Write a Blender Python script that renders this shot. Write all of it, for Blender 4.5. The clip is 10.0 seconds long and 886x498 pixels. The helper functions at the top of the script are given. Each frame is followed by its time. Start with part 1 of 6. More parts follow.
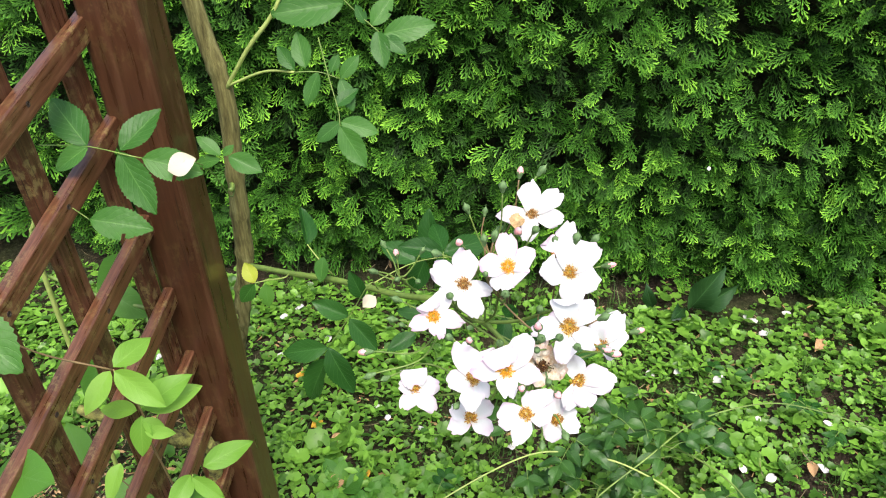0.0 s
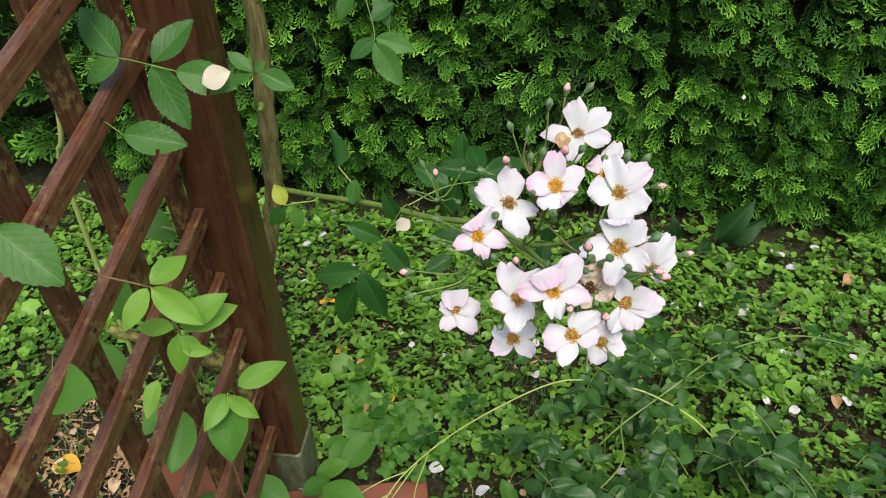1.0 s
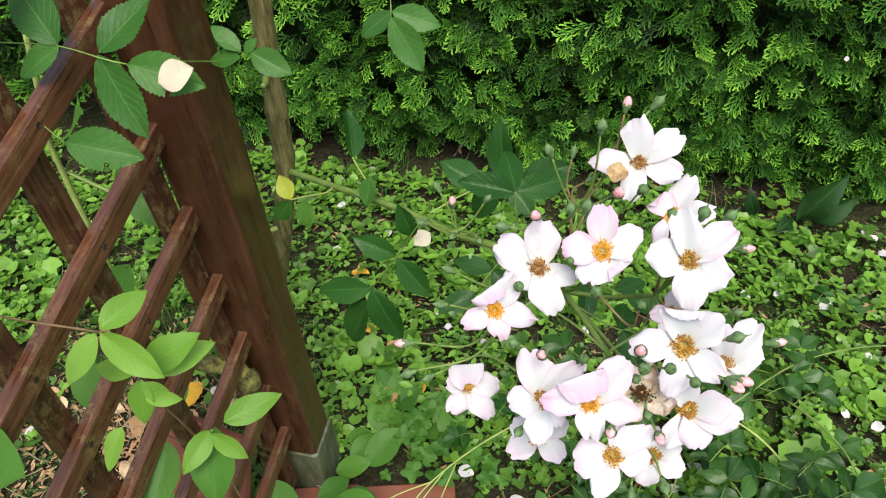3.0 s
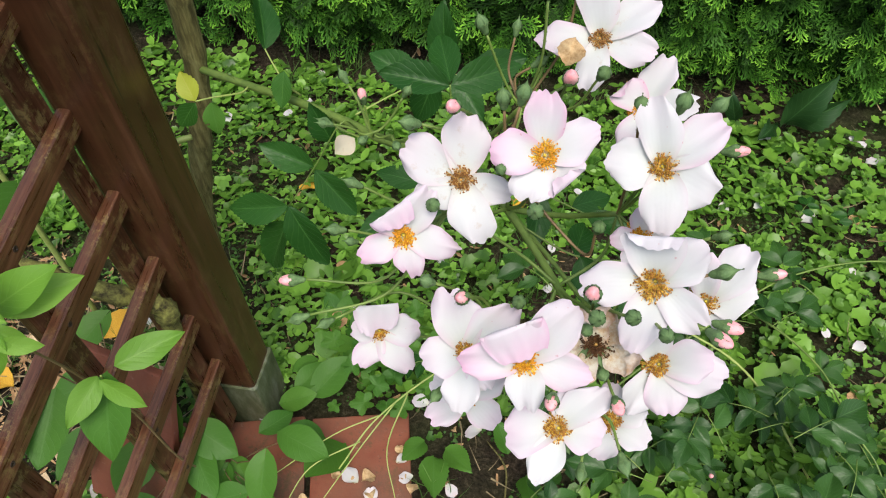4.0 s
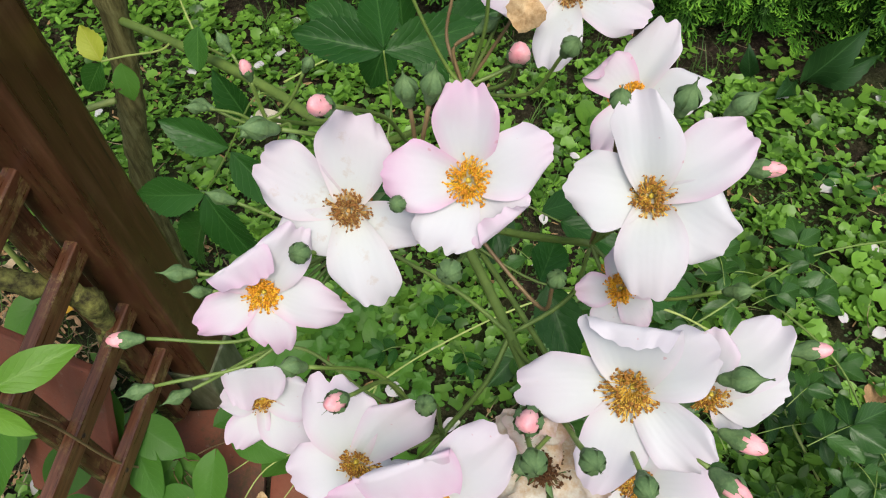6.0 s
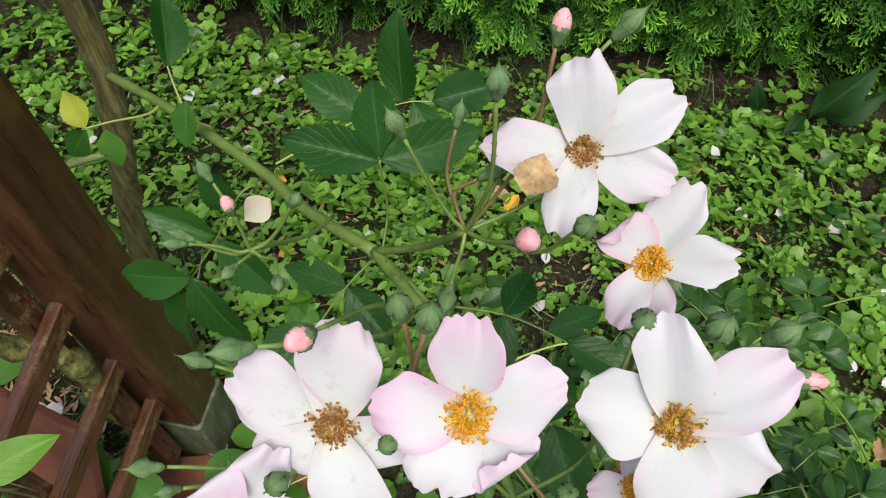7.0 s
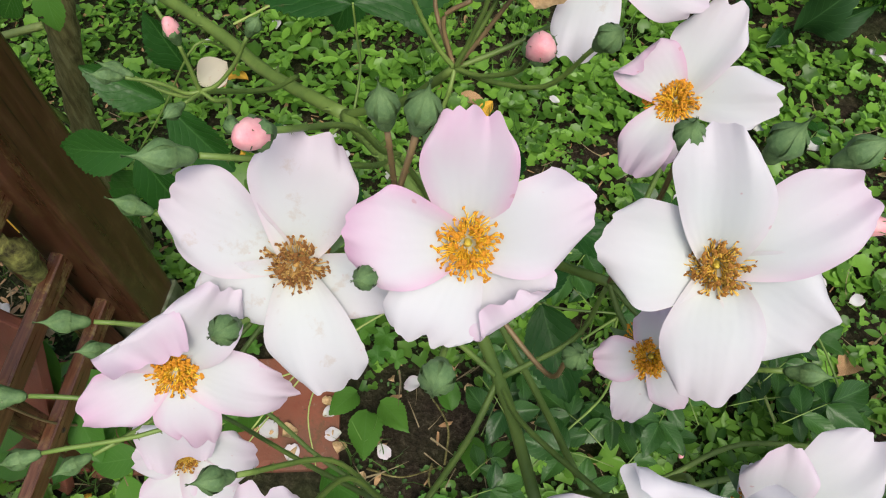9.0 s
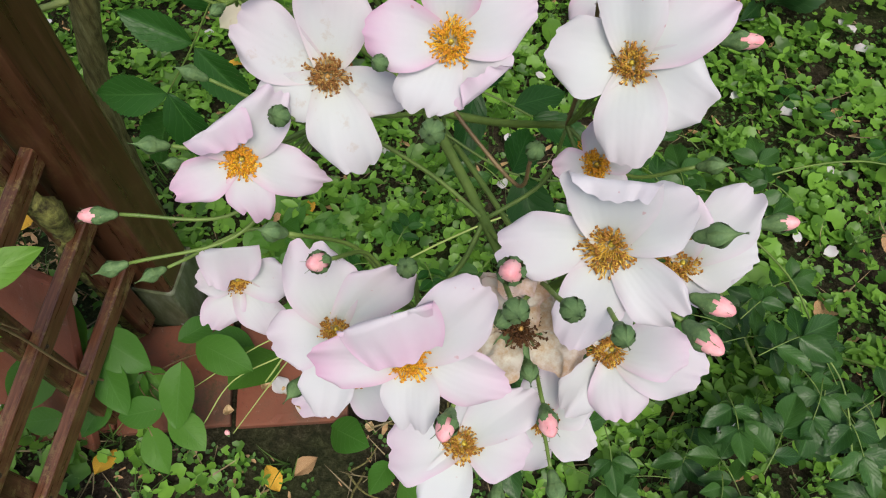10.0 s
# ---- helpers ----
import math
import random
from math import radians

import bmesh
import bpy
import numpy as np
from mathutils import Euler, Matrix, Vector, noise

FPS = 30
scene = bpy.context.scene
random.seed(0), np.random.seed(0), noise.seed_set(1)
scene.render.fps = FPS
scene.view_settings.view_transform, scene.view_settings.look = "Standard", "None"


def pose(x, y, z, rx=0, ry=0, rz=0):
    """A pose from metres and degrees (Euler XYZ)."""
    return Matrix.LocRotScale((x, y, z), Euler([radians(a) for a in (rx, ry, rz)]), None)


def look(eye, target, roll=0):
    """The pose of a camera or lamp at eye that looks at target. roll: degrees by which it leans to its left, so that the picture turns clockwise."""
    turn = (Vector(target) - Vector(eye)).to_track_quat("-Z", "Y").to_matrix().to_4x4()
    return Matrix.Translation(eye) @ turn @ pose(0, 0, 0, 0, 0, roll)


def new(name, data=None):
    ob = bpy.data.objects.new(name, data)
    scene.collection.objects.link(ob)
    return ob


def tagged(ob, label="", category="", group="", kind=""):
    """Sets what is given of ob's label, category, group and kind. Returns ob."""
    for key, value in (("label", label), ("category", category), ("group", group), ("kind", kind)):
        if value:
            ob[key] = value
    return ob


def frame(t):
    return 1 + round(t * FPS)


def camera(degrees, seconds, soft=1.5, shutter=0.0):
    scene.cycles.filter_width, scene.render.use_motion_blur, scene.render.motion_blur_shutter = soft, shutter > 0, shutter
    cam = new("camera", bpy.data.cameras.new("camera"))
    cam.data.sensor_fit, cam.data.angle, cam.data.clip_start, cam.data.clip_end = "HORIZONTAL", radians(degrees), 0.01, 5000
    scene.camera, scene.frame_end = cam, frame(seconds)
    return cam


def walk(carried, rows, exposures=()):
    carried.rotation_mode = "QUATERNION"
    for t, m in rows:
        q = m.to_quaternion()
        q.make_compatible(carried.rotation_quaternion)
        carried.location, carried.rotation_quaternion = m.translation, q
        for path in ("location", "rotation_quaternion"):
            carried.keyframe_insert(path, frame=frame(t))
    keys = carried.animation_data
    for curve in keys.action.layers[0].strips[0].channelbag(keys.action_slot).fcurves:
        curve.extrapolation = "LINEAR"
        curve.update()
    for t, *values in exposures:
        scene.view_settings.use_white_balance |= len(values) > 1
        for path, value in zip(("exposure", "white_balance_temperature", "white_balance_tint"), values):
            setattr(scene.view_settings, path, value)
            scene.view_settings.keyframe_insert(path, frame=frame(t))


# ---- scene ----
cam = camera(59.4, 10.0, soft=1.1)
PATH = [
    (0, (0.195, 0.038, 1.703), (0.036, 1.66, 0.544), -0.2),
    (0.5, (0.18, 0.045, 1.693), (-0.018, 1.595, 0.445), -0.2),
    (1, (0.158, 0.042, 1.674), (-0.023, 1.558, 0.382), -0.2),
    (1.5, (0.185, 0.09, 1.662), (-0.039, 1.553, 0.317), -1.0),
    (2, (0.218, 0.146, 1.668), (-0.119, 1.564, 0.3), -0.6),
    (2.2, (0.204, 0.177, 1.67), (-0.129, 1.592, 0.297), -0.7),
    (3.3, (0.171, 0.345, 1.598), (-0.141, 1.664, 0.128), -2.9),
    (3.5, (0.18, 0.373, 1.571), (-0.125, 1.663, 0.073), -2.6),
    (4, (0.2, 0.424, 1.504), (-0.031, 1.626, -0.078), -1.3),
    (4.5, (0.211, 0.452, 1.455), (0.013, 1.6, -0.171), -0.9),
    (5, (0.215, 0.483, 1.418), (0.006, 1.592, -0.232), -1.2),
    (5.5, (0.211, 0.525, 1.401), (-0.005, 1.622, -0.258), -1.1),
    (6, (0.228, 0.573, 1.403), (0.0, 1.663, -0.259), -1.6),
    (6.2, (0.228, 0.593, 1.408), (0.002, 1.682, -0.254), -1.8),
    (7.3, (0.199, 0.685, 1.419), (-0.023, 1.772, -0.245), -0.1),
    (7.5, (0.189, 0.7, 1.42), (-0.017, 1.774, -0.254), 1.0),
    (8, (0.175, 0.727, 1.402), (0.015, 1.754, -0.307), 4.1),
    (8.5, (0.185, 0.708, 1.375), (0.063, 1.678, -0.37), 5.6),
    (9, (0.204, 0.66, 1.351), (0.099, 1.602, -0.41), 5.2),
    (9.5, (0.219, 0.611, 1.361), (0.11, 1.551, -0.401), 3.6),
    (10, (0.224, 0.548, 1.39), (0.122, 1.507, -0.362), 3.6),
]
walk(cam, [(t, look(eye, target, roll)) for t, eye, target, roll in PATH],
     [(0, 1.6, 6650, 10), (0.15, 1.3, 6650, 10), (0.3, 0.72, 6650, 10), (0.6, 0.65, 6650, 10), (1.0, 0.95, 6650, 10), (1.5, 1.3, 6650, 10), (2.2, 1.3, 6650, 10), (3.3, 1.1, 6650, 10), (4, 0.95, 6650, 10), (4.5, 0.9, 6650, 10), (6, 0.8, 6650, 10), (7.5, 0.90, 6650, 10), (8.0, 0.93, 6650, 10), (8.5, 0.85, 6650, 10), (9.3, 0.68, 6650, 10), (10, 0.60, 6650, 10)])

# ---- light ----
world = bpy.data.worlds.new("world")
scene.world = world
world.use_nodes = True
wn = world.node_tree
sky = wn.nodes.new("ShaderNodeTexSky")
sky.sky_type = 'NISHITA'
sky.sun_disc = False
sky.sun_elevation, sky.sun_rotation = radians(63), radians(161)
sky.air_density, sky.dust_density, sky.ozone_density = 1.0, 4.0, 1.0
bg = wn.nodes["Background"]
bg.inputs[1].default_value = 0.13
wn.links.new(sky.outputs[0], bg.inputs[0])
sun_data = bpy.data.lights.new("sun", 'SUN')
sun_data.energy, sun_data.angle, sun_data.color = 1.5, radians(26), (1.0, 0.97, 0.92)
sun = new("sun", sun_data)
sun.matrix_world = look((1.0, -1.6, 6.0), (0.1, 1.0, 0.6))

rnd = random.Random(7)


# ---- materials ----
def material(name, rough=0.6, spec=0.4):
    m = bpy.data.materials.new(name)
    m.use_nodes = True
    b = m.node_tree.nodes["Principled BSDF"]
    b.inputs["Roughness"].default_value = rough
    b.inputs["Specular IOR Level"].default_value = spec
    return m, m.node_tree, b


def node(nt, kind, **values):
    n = nt.nodes.new(kind)
    for k, v in values.items():
        n.inputs[k].default_value = v
    return n


def ramp(nt, fac, stops):
    r = nt.nodes.new("ShaderNodeValToRGB")
    e = r.color_ramp.elements
    while len(e) < len(stops):
        e.new(0.5)
    for i, (p, c) in enumerate(stops):
        e[i].position, e[i].color = p, (*c, 1)
    nt.links.new(fac, r.inputs[0])
    return r.outputs[0]


def mix(nt, fac, a, b, mode='MIX'):
    m = nt.nodes.new("ShaderNodeMix")
    m.data_type, m.blend_type = 'RGBA', mode
    for sock, v in ((m.inputs[0], fac), (m.inputs[6], a), (m.inputs[7], b)):
        if isinstance(v, (int, float)):
            sock.default_value = v
        elif isinstance(v, tuple):
            sock.default_value = (*v, 1)
        else:
            nt.links.new(v, sock)
    return m.outputs[2]


def noise_fac(nt, scale, detail=4.0, rough=0.55, coord="Object", stretch=None):
    tc = nt.nodes.new("ShaderNodeTexCoord")
    n = node(nt, "ShaderNodeTexNoise", Scale=scale, Detail=detail, Roughness=rough)
    src = tc.outputs[coord]
    if stretch:
        mp = nt.nodes.new("ShaderNodeMapping")
        mp.inputs["Scale"].default_value = stretch
        nt.links.new(src, mp.inputs[0])
        src = mp.outputs[0]
    nt.links.new(src, n.inputs["Vector"])
    return n.outputs[0]


def maths(nt, op, a, b=0.0, c=0.0):
    m = nt.nodes.new("ShaderNodeMath")
    m.operation = op
    for sock, v in zip(m.inputs, (a, b, c)):
        if isinstance(v, (int, float)):
            sock.default_value = v
        else:
            nt.links.new(v, sock)
    return m.outputs[0]


def uv_xy(nt):
    u = nt.nodes.new("ShaderNodeUVMap")
    s = nt.nodes.new("ShaderNodeSeparateXYZ")
    nt.links.new(u.outputs[0], s.inputs[0])
    return s.outputs[0], s.outputs[1]


def bump(nt, b, height, strength=0.3, distance=0.002):
    n = node(nt, "ShaderNodeBump", Strength=strength, Distance=distance)
    nt.links.new(height, n.inputs["Height"])
    nt.links.new(n.outputs[0], b.inputs["Normal"])


def translucent(m, nt, b, colour, amount):
    """Mixes light that passes through a thin leaf into the surface."""
    t = nt.nodes.new("ShaderNodeBsdfTranslucent")
    nt.links.new(colour, t.inputs[0])
    x = nt.nodes.new("ShaderNodeMixShader")
    x.inputs[0].default_value = amount
    nt.links.new(b.outputs[0], x.inputs[1])
    nt.links.new(t.outputs[0], x.inputs[2])
    nt.links.new(x.outputs[0], nt.nodes["Material Output"].inputs[0])


def leaf_material(name, dark, light, vein, rough=0.42, through_light=0.25, island=False, veins=True, spec=0.28):
    m, nt, b = material(name, rough, spec)
    if island:
        g = nt.nodes.new("ShaderNodeNewGeometry")
        r = g.outputs["Random Per Island"]
    else:
        g = nt.nodes.new("ShaderNodeObjectInfo")
        r = g.outputs["Random"]
    n = noise_fac(nt, 40 if island else 90, 3)
    f = maths(nt, 'ADD', maths(nt, 'MULTIPLY', r, 0.65), maths(nt, 'MULTIPLY', n, 0.4))
    col = ramp(nt, f, [(0.1, dark), (0.95, light)])
    if veins:
        u, v = uv_xy(nt)
        side = maths(nt, 'ABSOLUTE', maths(nt, 'SUBTRACT', u, 0.5))
        mid = maths(nt, 'LESS_THAN', side, 0.018)
        wob = maths(nt, 'MULTIPLY', noise_fac(nt, 6, 2), 0.09)
        w = maths(nt, 'SINE', maths(nt, 'MULTIPLY', maths(nt, 'ADD', wob, maths(nt, 'SUBTRACT', v, maths(nt, 'MULTIPLY', side, 0.75))), 46.0))
        line = ramp(nt, w, [(0.90, (0, 0, 0)), (0.995, (1, 1, 1))])
        lines = maths(nt, 'MAXIMUM', maths(nt, 'MULTIPLY', mid, 0.55), maths(nt, 'MULTIPLY', line, 0.24))
        col = mix(nt, lines, col, vein)
        spot = ramp(nt, noise_fac(nt, 5, 6, 0.7), [(0.68, (0, 0, 0)), (0.74, (1, 1, 1))])
        col = mix(nt, maths(nt, 'MULTIPLY', spot, 0.5), col, (0.07, 0.05, 0.02))
        relief = maths(nt, 'ADD', maths(nt, 'MULTIPLY', noise_fac(nt, 9, 2), 1.2), maths(nt, 'ADD', maths(nt, 'MULTIPLY', w, -0.05), maths(nt, 'MULTIPLY', lines, -1.5)))
        bump(nt, b, relief, 0.45, 0.0013)
    nt.links.new(col, b.inputs["Base Color"])
    rr = maths(nt, 'ADD', maths(nt, 'MULTIPLY', n, 0.25), rough - 0.12)
    nt.links.new(rr, b.inputs["Roughness"])
    translucent(m, nt, b, mix(nt, 0.5, col, tuple(min(1, c * 1.8) for c in light)), through_light)
    return m


def wood_material(name, stretch, gain=1.0, moss=0.75, spread=0.20, gloss=0.32):
    m, nt, b = material(name, 0.35, gloss)
    b.inputs["Coat Weight"].default_value = gloss * 0.35
    b.inputs["Coat Roughness"].default_value = 0.25
    grain = noise_fac(nt, 14, 6, 0.6, stretch=stretch)
    big = noise_fac(nt, 7, 5)
    col = ramp(nt, grain, [(p, tuple(gain * c for c in q)) for p, q in ((0.50 - spread, (0.042, 0.015, 0.007)), (0.50, (0.110, 0.043, 0.020)), (0.50 + spread, (0.200, 0.092, 0.048)))])
    col = mix(nt, maths(nt, 'MULTIPLY', ramp(nt, big, [(0.5, (0, 0, 0)), (0.7, (1, 1, 1))]), 0.5), col, (0.045, 0.019, 0.009))
    lich = ramp(nt, noise_fac(nt, 60, 9, 0.78, stretch=tuple(0.35 + 0.65 * min(1, c) for c in stretch)), [(0.50, (0, 0, 0)), (0.57, (1, 1, 1))])
    mask = maths(nt, 'MULTIPLY', lich, ramp(nt, noise_fac(nt, 9, 5), [(0.44, (0, 0, 0)), (0.54, (1, 1, 1))]))
    col = mix(nt, maths(nt, 'MULTIPLY', mask, moss), col, (0.27, 0.22, 0.08))
    crack = ramp(nt, noise_fac(nt, 20, 3, 0.5, stretch=tuple(2.2 * c if c > 1 else c for c in stretch)), [(0.30, (1, 1, 1)), (0.36, (0, 0, 0))])
    col = mix(nt, maths(nt, 'MULTIPLY', crack, 0.8), col, (0.012, 0.007, 0.004))
    nt.links.new(col, b.inputs["Base Color"])
    nt.links.new(maths(nt, 'ADD', maths(nt, 'MULTIPLY', grain, 0.45), 0.10), b.inputs["Roughness"])
    bump(nt, b, grain, 0.25, 0.0015)
    return m


def simple(name, stops, scale=30, rough=0.8, spec=0.3, bumpy=0.4, dist=0.003, detail=6, stretch=None, metal=0.0):
    m, nt, b = material(name, rough, spec)
    n = noise_fac(nt, scale, detail, 0.65, stretch=stretch)
    nt.links.new(ramp(nt, n, stops), b.inputs["Base Color"])
    b.inputs["Metallic"].default_value = metal
    bump(nt, b, n, bumpy, dist)
    return m


def petal_material(name, white, pink, pink_amount, brown=0.0):
    m, nt, b = material(name, 0.55, 0.25)
    b.inputs["Sheen Weight"].default_value = 0.15
    u, v = uv_xy(nt)
    info = nt.nodes.new("ShaderNodeObjectInfo")
    n = noise_fac(nt, 70, 3)
    side = maths(nt, 'MULTIPLY', maths(nt, 'ABSOLUTE', maths(nt, 'SUBTRACT', u, 0.5)), 2.0)
    edge = maths(nt, 'MAXIMUM', maths(nt, 'POWER', side, 2.4), maths(nt, 'POWER', v, 2.2))
    f = maths(nt, 'MULTIPLY', edge, maths(nt, 'ADD', maths(nt, 'MULTIPLY', info.outputs["Random"], pink_amount), 0.19))
    f = maths(nt, 'MULTIPLY', f, maths(nt, 'ADD', n, 0.5))
    f = maths(nt, 'MINIMUM', f, 1.0)
    col = mix(nt, f, white, pink)
    base = maths(nt, 'POWER', maths(nt, 'SUBTRACT', 1.0, v), 5.0)
    col = mix(nt, maths(nt, 'MULTIPLY', base, 0.55), col, (0.62, 0.64, 0.36))
    fleck = ramp(nt, noise_fac(nt, 240, 2, 0.5), [(0.74, (0, 0, 0)), (0.78, (1, 1, 1))])
    col = mix(nt, maths(nt, 'MULTIPLY', fleck, 0.5), col, (0.50, 0.22, 0.24))
    if brown:
        stain = maths(nt, 'MULTIPLY', ramp(nt, noise_fac(nt, 110, 7, 0.7), [(0.42, (0, 0, 0)), (0.62, (1, 1, 1))] if brown > 0.5 else [(0.60, (0, 0, 0)), (0.68, (1, 1, 1))]), brown)
        col = mix(nt, stain, col, (0.40, 0.23, 0.09))
    nt.links.new(col, b.inputs["Base Color"])
    w = maths(nt, 'SINE', maths(nt, 'ADD', maths(nt, 'MULTIPLY', u, 60.0), maths(nt, 'MULTIPLY', n, 9.0)))
    bump(nt, b, maths(nt, 'ADD', maths(nt, 'MULTIPLY', w, 0.12), maths(nt, 'MULTIPLY', n, 3.0)), 0.16, 0.0008)
    translucent(m, nt, b, col, 0.30)
    return m


def terracotta_material():
    m, nt, b = material("terracotta", 0.75, 0.3)
    fine = noise_fac(nt, 120, 6, 0.7)
    info = nt.nodes.new("ShaderNodeObjectInfo")
    old = maths(nt, 'ADD', maths(nt, 'MULTIPLY', info.outputs["Random"], 0.70), 0.28)
    col = ramp(nt, noise_fac(nt, 14, 6), [(0.3, (0.15, 0.044, 0.024)), (0.55, (0.27, 0.080, 0.042)), (0.8, (0.34, 0.115, 0.065))])
    smear = ramp(nt, noise_fac(nt, 7, 8, 0.72), [(0.36, (0, 0, 0)), (0.62, (1, 1, 1))])
    col = mix(nt, maths(nt, 'MULTIPLY', smear, old), col, (0.085, 0.052, 0.034))
    moss = maths(nt, 'MULTIPLY', ramp(nt, noise_fac(nt, 22, 7, 0.75), [(0.56, (0, 0, 0)), (0.66, (1, 1, 1))]), old)
    col = mix(nt, maths(nt, 'MULTIPLY', moss, 0.6), col, (0.055, 0.060, 0.022))
    bloom_spots = ramp(nt, noise_fac(nt, 60, 5, 0.7), [(0.62, (0, 0, 0)), (0.70, (1, 1, 1))])
    col = mix(nt, maths(nt, 'MULTIPLY', bloom_spots, 0.25), col, (0.42, 0.30, 0.24))
    col = mix(nt, maths(nt, 'MULTIPLY', maths(nt, 'GREATER_THAN', fine, 0.64), 0.55), col, (0.05, 0.035, 0.026))
    nt.links.new(col, b.inputs["Base Color"])
    bump(nt, b, maths(nt, 'ADD', fine, maths(nt, 'MULTIPLY', smear, -0.4)), 0.45, 0.002)
    return m


WOOD = wood_material("stained_wood", (5, 5, 0.4), 0.50, 0.10, 0.30, 0.36)
WOOD_UPRIGHT = wood_material("stained_upright_wood", (12, 12, 0.8), 0.66, 0.45, 0.20, 0.26)
WOOD_SLAT = wood_material("stained_slat_wood", (12, 0.8, 12), 0.92, 0.42, 0.24, 0.38)
STEEL = simple("galvanised_steel", [(0.30, (0.040, 0.050, 0.020)), (0.50, (0.095, 0.112, 0.058)), (0.75, (0.20, 0.22, 0.165))], 26, 0.5, 0.35, 0.25, 0.001, stretch=(1.6, 1.6, 0.5), metal=0.1)
TERRACOTTA = terracotta_material()
BARK = simple("rose_bark", [(0.3, (0.050, 0.043, 0.014)), (0.5, (0.140, 0.127, 0.044)), (0.7, (0.25, 0.24, 0.095)), (0.85, (0.35, 0.345, 0.165))], 38, 0.85, 0.2, 0.9, 0.006, stretch=(3.5, 3.5, 0.35))
LICHEN = simple("lichen_bark", [(0.35, (0.045, 0.038, 0.018)), (0.50, (0.150, 0.145, 0.042)), (0.72, (0.32, 0.33, 0.085))], 70, 0.9, 0.2, 0.9, 0.005)
STEM = simple("green_stem", [(0.3, (0.078, 0.138, 0.028)), (0.7, (0.165, 0.248, 0.052))], 30, 0.5, 0.4, 0.2, 0.001)
STEM_PALE = simple("pale_stem", [(0.3, (0.22, 0.30, 0.07)), (0.7, (0.33, 0.40, 0.12))], 30, 0.5, 0.4, 0.2, 0.001)
STEM_RED = simple("reddish_stem", [(0.3, (0.13, 0.085, 0.04)), (0.7, (0.22, 0.155, 0.07))], 30, 0.5, 0.4, 0.2, 0.001)
LEAF = leaf_material("rose_leaf", (0.016, 0.076, 0.010), (0.050, 0.150, 0.022), (0.10, 0.23, 0.05), 0.42, spec=0.24)
LEAF_DARK = leaf_material("dark_rose_leaf", (0.009, 0.048, 0.007), (0.028, 0.100, 0.016), (0.06, 0.16, 0.035), 0.38, spec=0.22)
LEAF_WET = leaf_material("wet_rose_leaf", (0.010, 0.043, 0.009), (0.047, 0.126, 0.023), (0.08, 0.18, 0.05), 0.36, spec=0.32)
LEAF_DOCK = leaf_material("dock_leaf", (0.008, 0.034, 0.008), (0.022, 0.070, 0.016), (0.07, 0.16, 0.05), 0.42, spec=0.3)
LEAF_VINE = leaf_material("young_vine_leaf", (0.105, 0.25, 0.026), (0.19, 0.37, 0.05), (0.19, 0.36, 0.06), 0.45, 0.35)
LEAF_VINE_DARK = leaf_material("old_vine_leaf", (0.036, 0.126, 0.016), (0.092, 0.224, 0.030), (0.085, 0.20, 0.045), 0.45, 0.3, spec=0.22)
LEAF_YELLOW = leaf_material("yellowing_leaf", (0.24, 0.33, 0.03), (0.42, 0.45, 0.05), (0.45, 0.42, 0.10), 0.5, 0.3)
COVER = leaf_material("ground_cover_leaf", (0.013, 0.056, 0.008), (0.195, 0.400, 0.052), (0.15, 0.3, 0.08), 0.36, 0.3, island=True, veins=False)
GRASS = leaf_material("grass_blade", (0.03, 0.09, 0.015), (0.13, 0.24, 0.05), (0.1, 0.2, 0.05), 0.5, 0.3, island=True, veins=False)
COVER_LOW = leaf_material("seedling_leaf", (0.014, 0.050, 0.008), (0.080, 0.190, 0.030), (0.1, 0.2, 0.05), 0.5, 0.25, island=True, veins=False)
STRAW = simple("straw", [(0.3, (0.11, 0.085, 0.045)), (0.7, (0.30, 0.25, 0.14))], 40, 0.8, 0.2, 0.2)
DRY = simple("dry_leaf", [(0.3, (0.22, 0.12, 0.05)), (0.6, (0.42, 0.27, 0.14)), (0.8, (0.56, 0.40, 0.24))], 60, 0.8, 0.2, 0.6, 0.003)
DRY_YELLOW = simple("dry_yellow_leaf", [(0.3, (0.42, 0.20, 0.02)), (0.7, (0.62, 0.40, 0.05))], 60, 0.7, 0.2, 0.5, 0.003)
PISTIL_COLOUR = simple("pistil", [(0.3, (0.52, 0.42, 0.05)), (0.7, (0.70, 0.62, 0.12))], 400, 0.6, 0.3, 0.5, 0.001)
PALE = simple("pale_dead_leaf", [(0.3, (0.40, 0.28, 0.15)), (0.55, (0.62, 0.48, 0.30)), (0.8, (0.72, 0.62, 0.45))], 50, 0.8, 0.2, 0.6, 0.003)
PETAL_TAN = simple("tan_petal", [(0.3, (0.22, 0.13, 0.05)), (0.55, (0.48, 0.34, 0.18)), (0.8, (0.62, 0.50, 0.30))], 160, 0.8, 0.2, 0.7, 0.002)
PETAL = petal_material("rose_petal", (0.590, 0.630, 0.632), (0.59, 0.40, 0.53), 0.52)
PETAL_PINK = petal_material("pinker_rose_petal", (0.585, 0.618, 0.626), (0.60, 0.37, 0.51), 0.74)
PETAL_SPOTTED = petal_material("spotted_rose_petal", (0.585, 0.620, 0.625), (0.59, 0.38, 0.50), 0.50, 0.22)
PETAL_OLD = petal_material("withered_rose_petal", (0.60, 0.60, 0.50), (0.56, 0.34, 0.38), 0.5, 0.75)
PETAL_DRY = petal_material("dried_petal", (0.58, 0.54, 0.42), (0.50, 0.38, 0.24), 0.3, 0.25)
